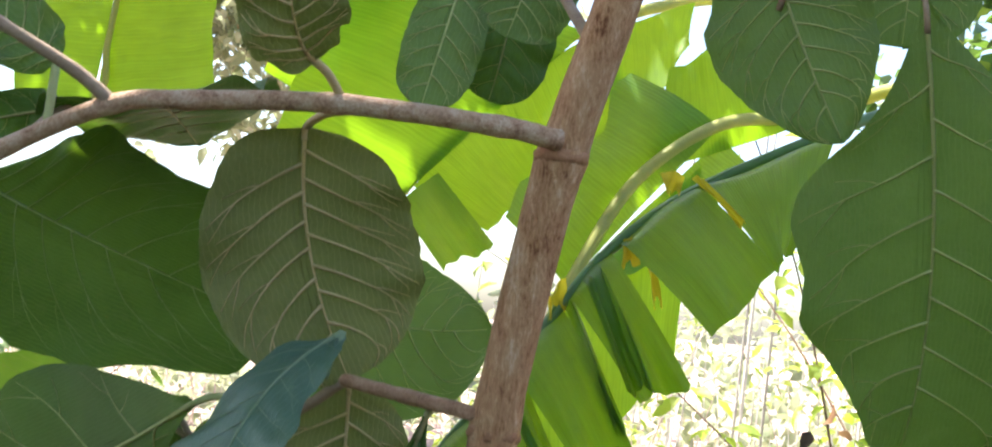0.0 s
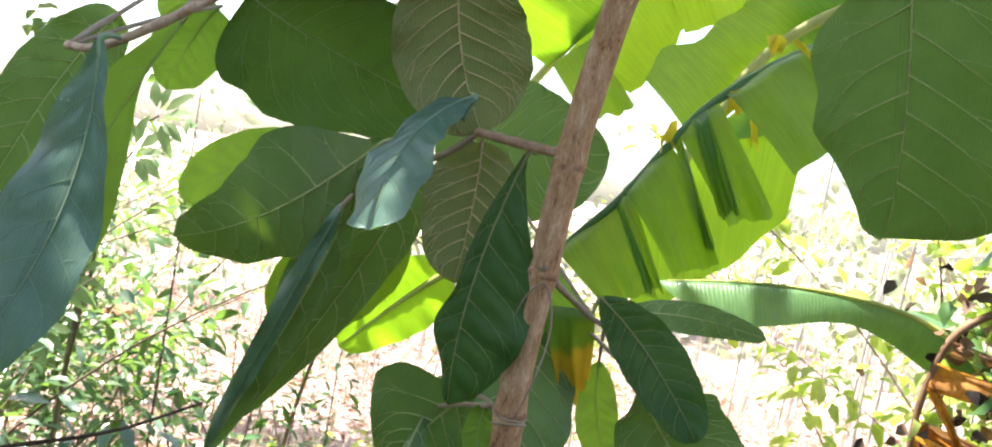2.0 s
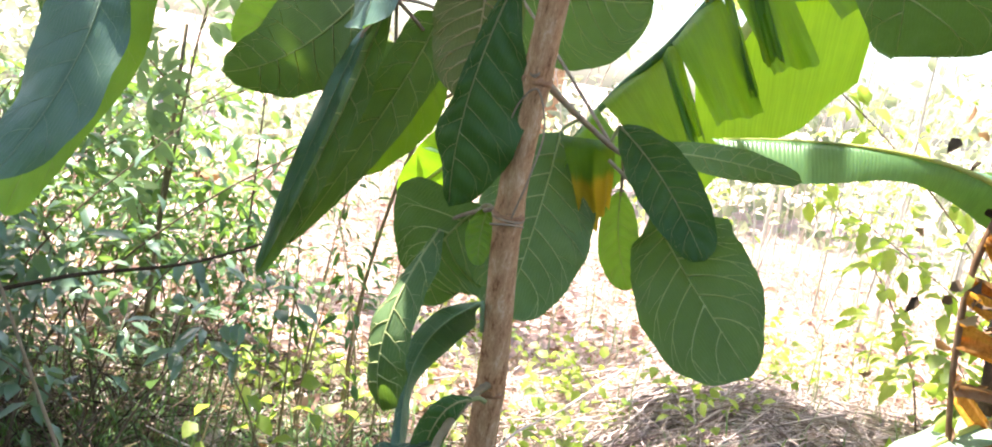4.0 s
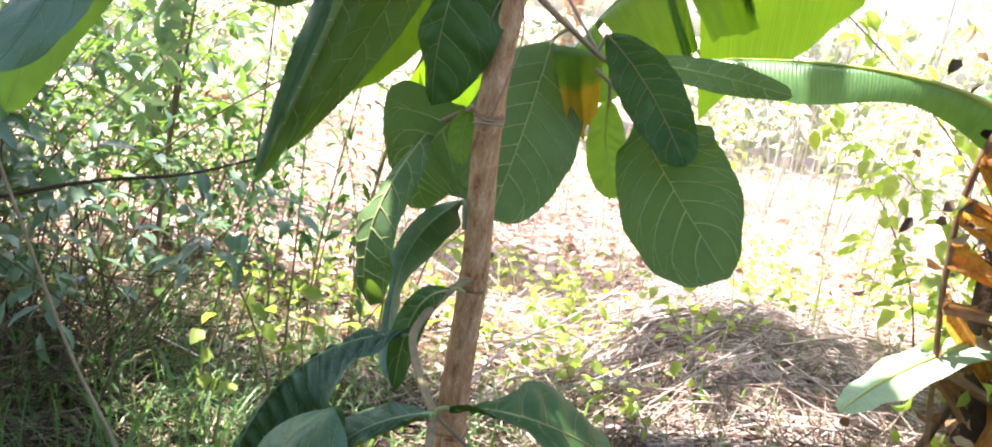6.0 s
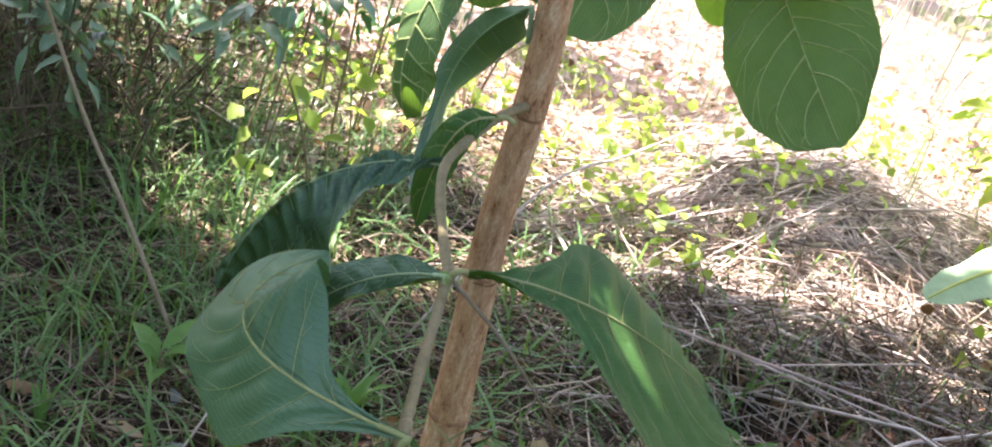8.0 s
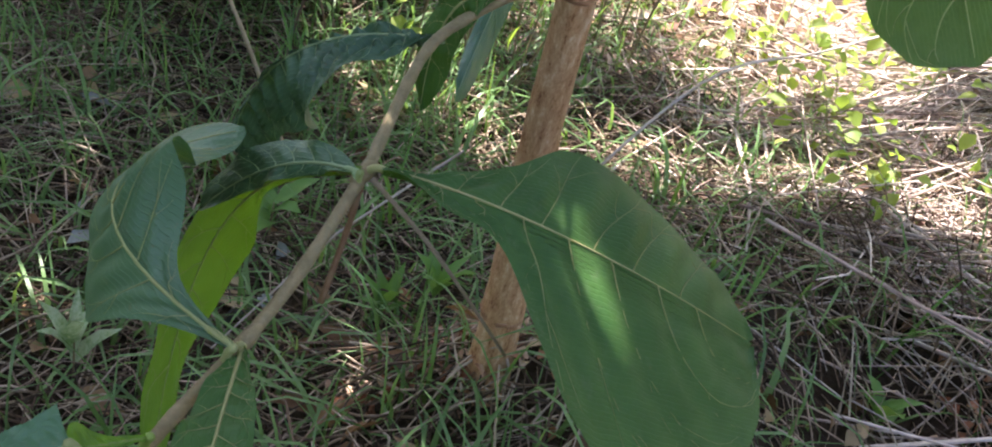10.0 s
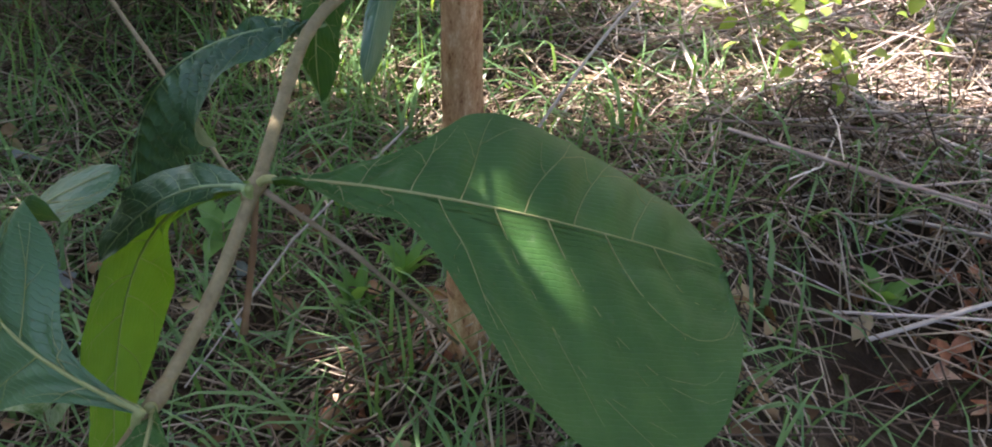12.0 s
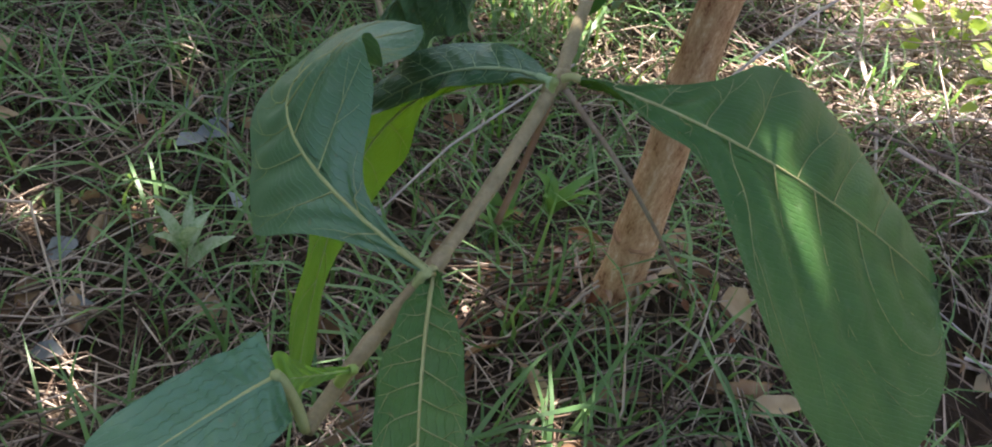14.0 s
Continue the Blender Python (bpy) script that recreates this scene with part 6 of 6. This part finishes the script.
dead_leaf("dead_leaf", "dark curled dead leaf on the straw heap", (0.06, 2.45, float(ground_z(np.array(0.1), np.array(2.45))) + 0.07), (1, 0.2, 0.1), 0.085, 0.05, SOIL, 1)
dead_leaf("dead_leaf", "orange-brown dead leaf caught in the weeds", (-1.53, 2.4, 0.76), (1, 0.1, 0.2), 0.12, 0.09, LITTER, 2)
dead_leaf("dead_leaf", "bleached white leaf caught in the shrub", (-0.865, 1.035, 0.572), (1, 0.2, 0.5), 0.035, 0.024, BLEACHED, 3)
for k, (x, y) in enumerate([(-0.14, 0.56), (-0.59, 0.44), (-0.12, 0.78), (0.10, 0.75), (-0.35, 0.95), (0.35, 1.15), (-0.02, 0.62), (0.25, 0.95), (-0.75, 0.8), (-0.45, 0.35)]):
    dead_leaf("dead_leaf", "curled brown dead leaf among the grass", (x, y, float(ground_z(np.array(x), np.array(y))) + 0.03), (math.cos(2.4 * k), math.sin(2.4 * k), 0.1), 0.07 + 0.008 * (k % 4), 0.04, LITTER, 10 + k)


def seedling(x, y, h, seed, leaf_mat, rise=(0.4, 1.8), slim=1.0):
    g = np.random.default_rng(seed)
    e = thing("seedling", "small broad-leaved seedling in the grass", "seedling", "seedlings in the grass")
    z = float(ground_z(np.array(x), np.array(y)))
    mesh_ob("stem", *tube([(x, y, z - 0.01), (x + 0.005, y, z + h * 0.5), (x, y + 0.005, z + h)], [0.0025, 0.002, 0.0015], 6), GREEN_STEM, e)
    k = 6
    ang = np.linspace(0, 2 * np.pi, k, endpoint=False) + g.uniform(0, 0.9, k)
    P = np.stack([np.full(k, x), np.full(k, y), z + h * g.uniform(0.4, 1.0, k)], 1)
    D = np.stack([np.cos(ang), np.sin(ang), g.uniform(rise[0], rise[1], k)], 1)
    v, f = leaflets(P, D, np.tile([0.1, 0.0, 1.0], (k, 1)), g.uniform(0.05, 0.11, k) / slim ** 0.5, g.uniform(0.028, 0.05, k) * slim, 0.2)
    mesh_ob("foliage", v, f, leaf_mat, e)


PALE_SEEDLING = plain("pale_seedling_leaf", [(0.40, (0.10, 0.20, 0.06)), (0.55, (0.40, 0.44, 0.30))], 30, 0.5, 0.3, 0.0005, glow=(0.4, 0.5, 0.2), fac=0.3)
SEEDLING = plain("seedling_leaf", [(0.25, (0.06, 0.14, 0.035)), (0.75, (0.14, 0.25, 0.07))], 12, 0.45, 0.35, 0.0005, glow=(0.3, 0.5, 0.06), fac=0.35)
for k, (x, y) in enumerate([(-0.25, 0.96), (-0.465, 0.52), (-0.55, 0.95), (0.45, 1.55), (-0.20, 1.02)]):
    upright = k in (0, 1, 4)
    seedling(x, y, 0.08 + 0.025 * (k % 3), 500 + k, PALE_SEEDLING if k == 1 else SEEDLING, (1.2, 3.0) if upright else (0.4, 1.8), 0.7 if upright else 1.0)


def grass_tuft(x, y, seed, count, tall):
    """Long arching blades, keeled along the middle."""
    g = random.Random(seed)
    e = thing("grass_tuft", "tuft of long arching bright green grass blades", "grass", "grass tufts round the sapling")
    for b in range(count):
        a, ln, w = g.uniform(0, 6.28), tall * g.uniform(0.6, 1.1), g.uniform(0.0025, 0.0045)
        bx, by = x + g.uniform(-0.02, 0.02), y + g.uniform(-0.02, 0.02)
        z = float(ground_z(np.array(bx), np.array(by))) - 0.01
        way, across = Vector((math.cos(a), math.sin(a), 0)), Vector((-math.sin(a), math.cos(a), 0))
        lean, droop = g.uniform(0.15, 0.5), g.uniform(0.2, 0.75)
        vs, fs, n = [], [], 9
        for i in range(n + 1):
            u = i / n
            p = Vector((bx, by, z)) + way * (ln * (lean * u + 0.45 * droop * u * u)) + Vector((0, 0, ln * (u - droop * u ** 3)))
            wide = w * (1 - u ** 2.5) + 0.0003
            vs += [p - across * wide + Vector((0, 0, 0.3 * wide)), p, p + across * wide + Vector((0, 0, 0.3 * wide))]
        for i in range(n):
            for j in (0, 1):
                fs.append((3 * i + j, 3 * i + j + 1, 3 * i + j + 4, 3 * i + j + 3))
        mesh_ob("blade", vs, fs, SEEDLING, e)


for k, (x, y, count, tall) in enumerate([(0.38, 1.70, 7, 0.30), (-0.16, 1.72, 8, 0.30), (0.02, 1.22, 6, 0.22), (-0.48, 1.20, 8, 0.30), (-0.74, 1.05, 7, 0.28), (0.16, 1.42, 6, 0.24), (-0.95, 1.35, 8, 0.36), (-0.62, 0.75, 6, 0.20)]):
    grass_tuft(x, y, 820 + k, count, tall)


def palmate(x, y, z, seed):
    """Fingers of a compound leaf on a long stalk."""
    g = np.random.default_rng(seed)
    k = 6
    ang = np.linspace(-0.95, 1.75, k) + g.uniform(-0.12, 0.12, k)
    D = np.stack([np.cos(ang), g.uniform(-0.35, 0.1, k), np.sin(ang)], 1)
    P = np.array([x, y, z]) + D * 0.022
    return leaflets(P, D, np.stack([g.normal(0, 0.2, k), -np.ones(k), g.uniform(0.2, 0.9, k)], 1), g.uniform(0.075, 0.105, k), g.uniform(0.030, 0.037, k), 0.06)


PALM_LEAF = plain("fingered_leaf", [(0.25, (0.12, 0.18, 0.08)), (0.75, (0.20, 0.27, 0.13))], 8, 0.5, 0.35, 0.0004, glow=(0.34, 0.52, 0.14), fac=0.45)
palm = thing("umbrella_plant", "slender plant with fingered compound leaves against the light", "umbrella plant")
for k, (x, y, z) in enumerate([(-1.186, 1.93, 1.389), (-1.241, 1.93, 1.284), (-1.386, 1.95, 1.095), (-1.406, 1.95, 1.01), (-1.383, 1.95, 0.923), (-1.449, 1.95, 0.771), (-1.52, 1.95, 0.897), (-1.50, 1.98, 1.18)]):
    v, f = palmate(x, y, z, 600 + k)
    mesh_ob("compound_leaf", v, f, PALM_LEAF, palm)
    mesh_ob("leaf_stalk", *tube(smooth_line([(-1.51, 2.22, 0.55 + 0.06 * k), (-1.44 + 0.3 * (x - -1.29), 2.17, z - 0.12), (x, y, z)], 5), [0.003] * 11, 6), GREEN_STEM, palm)
mesh_ob("stem", *tube(smooth_line([(-1.53, 2.23, -0.05), (-1.51, 2.22, 0.6), (-1.47, 2.18, 1.25)], 5), [0.010, 0.010, 0.009, 0.009, 0.008, 0.008, 0.008, 0.007, 0.007, 0.006, 0.006], 8), GREEN_STEM, palm)


def stem_creeper():
    """Brown and yellow-green leaves caught on the banana stem."""
    g = np.random.default_rng(701)
    e = thing("climber", "climber with yellowing and dead brown leaves round the banana stem", "climber")
    for name, mat, k, ln, mid, low, high in (("green_leaves", VINE_LEAF, 240, 0.060, 1.02, 0.1, 2.5), ("shaded_leaves", WEED, 300, 0.080, 1.16, 1.05, 2.6), ("dead_leaves", LITTER, 300, 0.045, 1.02, 0.1, 1.7), ("dark_leaves", BRUSH, 80, 0.050, 1.00, 0.9, 1.45)):
        P = np.stack([g.normal(mid, 0.11, k), g.normal(2.15, 0.10, k), low + (high - low) * g.uniform(0, 1, k) ** 1.2], 1)
        D = rand_dirs(k, g, 0.6)
        D[:, 2] -= 0.7
        nn = rand_dirs(k, g, 0.6)
        nn[:, 1] -= 0.5
        v, f = leaflets(P, D, nn, g.uniform(0.6, 1.3, k) * ln, g.uniform(0.5, 0.8, k) * ln, 0.25)
        mesh_ob(name, v, f, mat, e)
    for q in range(5):
        x, y = g.normal(1.08, 0.06), g.normal(2.15, 0.05)
        mesh_ob("tendril", *tube(smooth_line([(x, y, 0.0), (x + g.normal(0, 0.08), y, 0.6), (x + g.normal(0, 0.1), y, 1.2), (x + g.normal(0, 0.12), y, 1.8)], 6), [0.0025] * 19, 5), STALK, e)


stem_creeper()
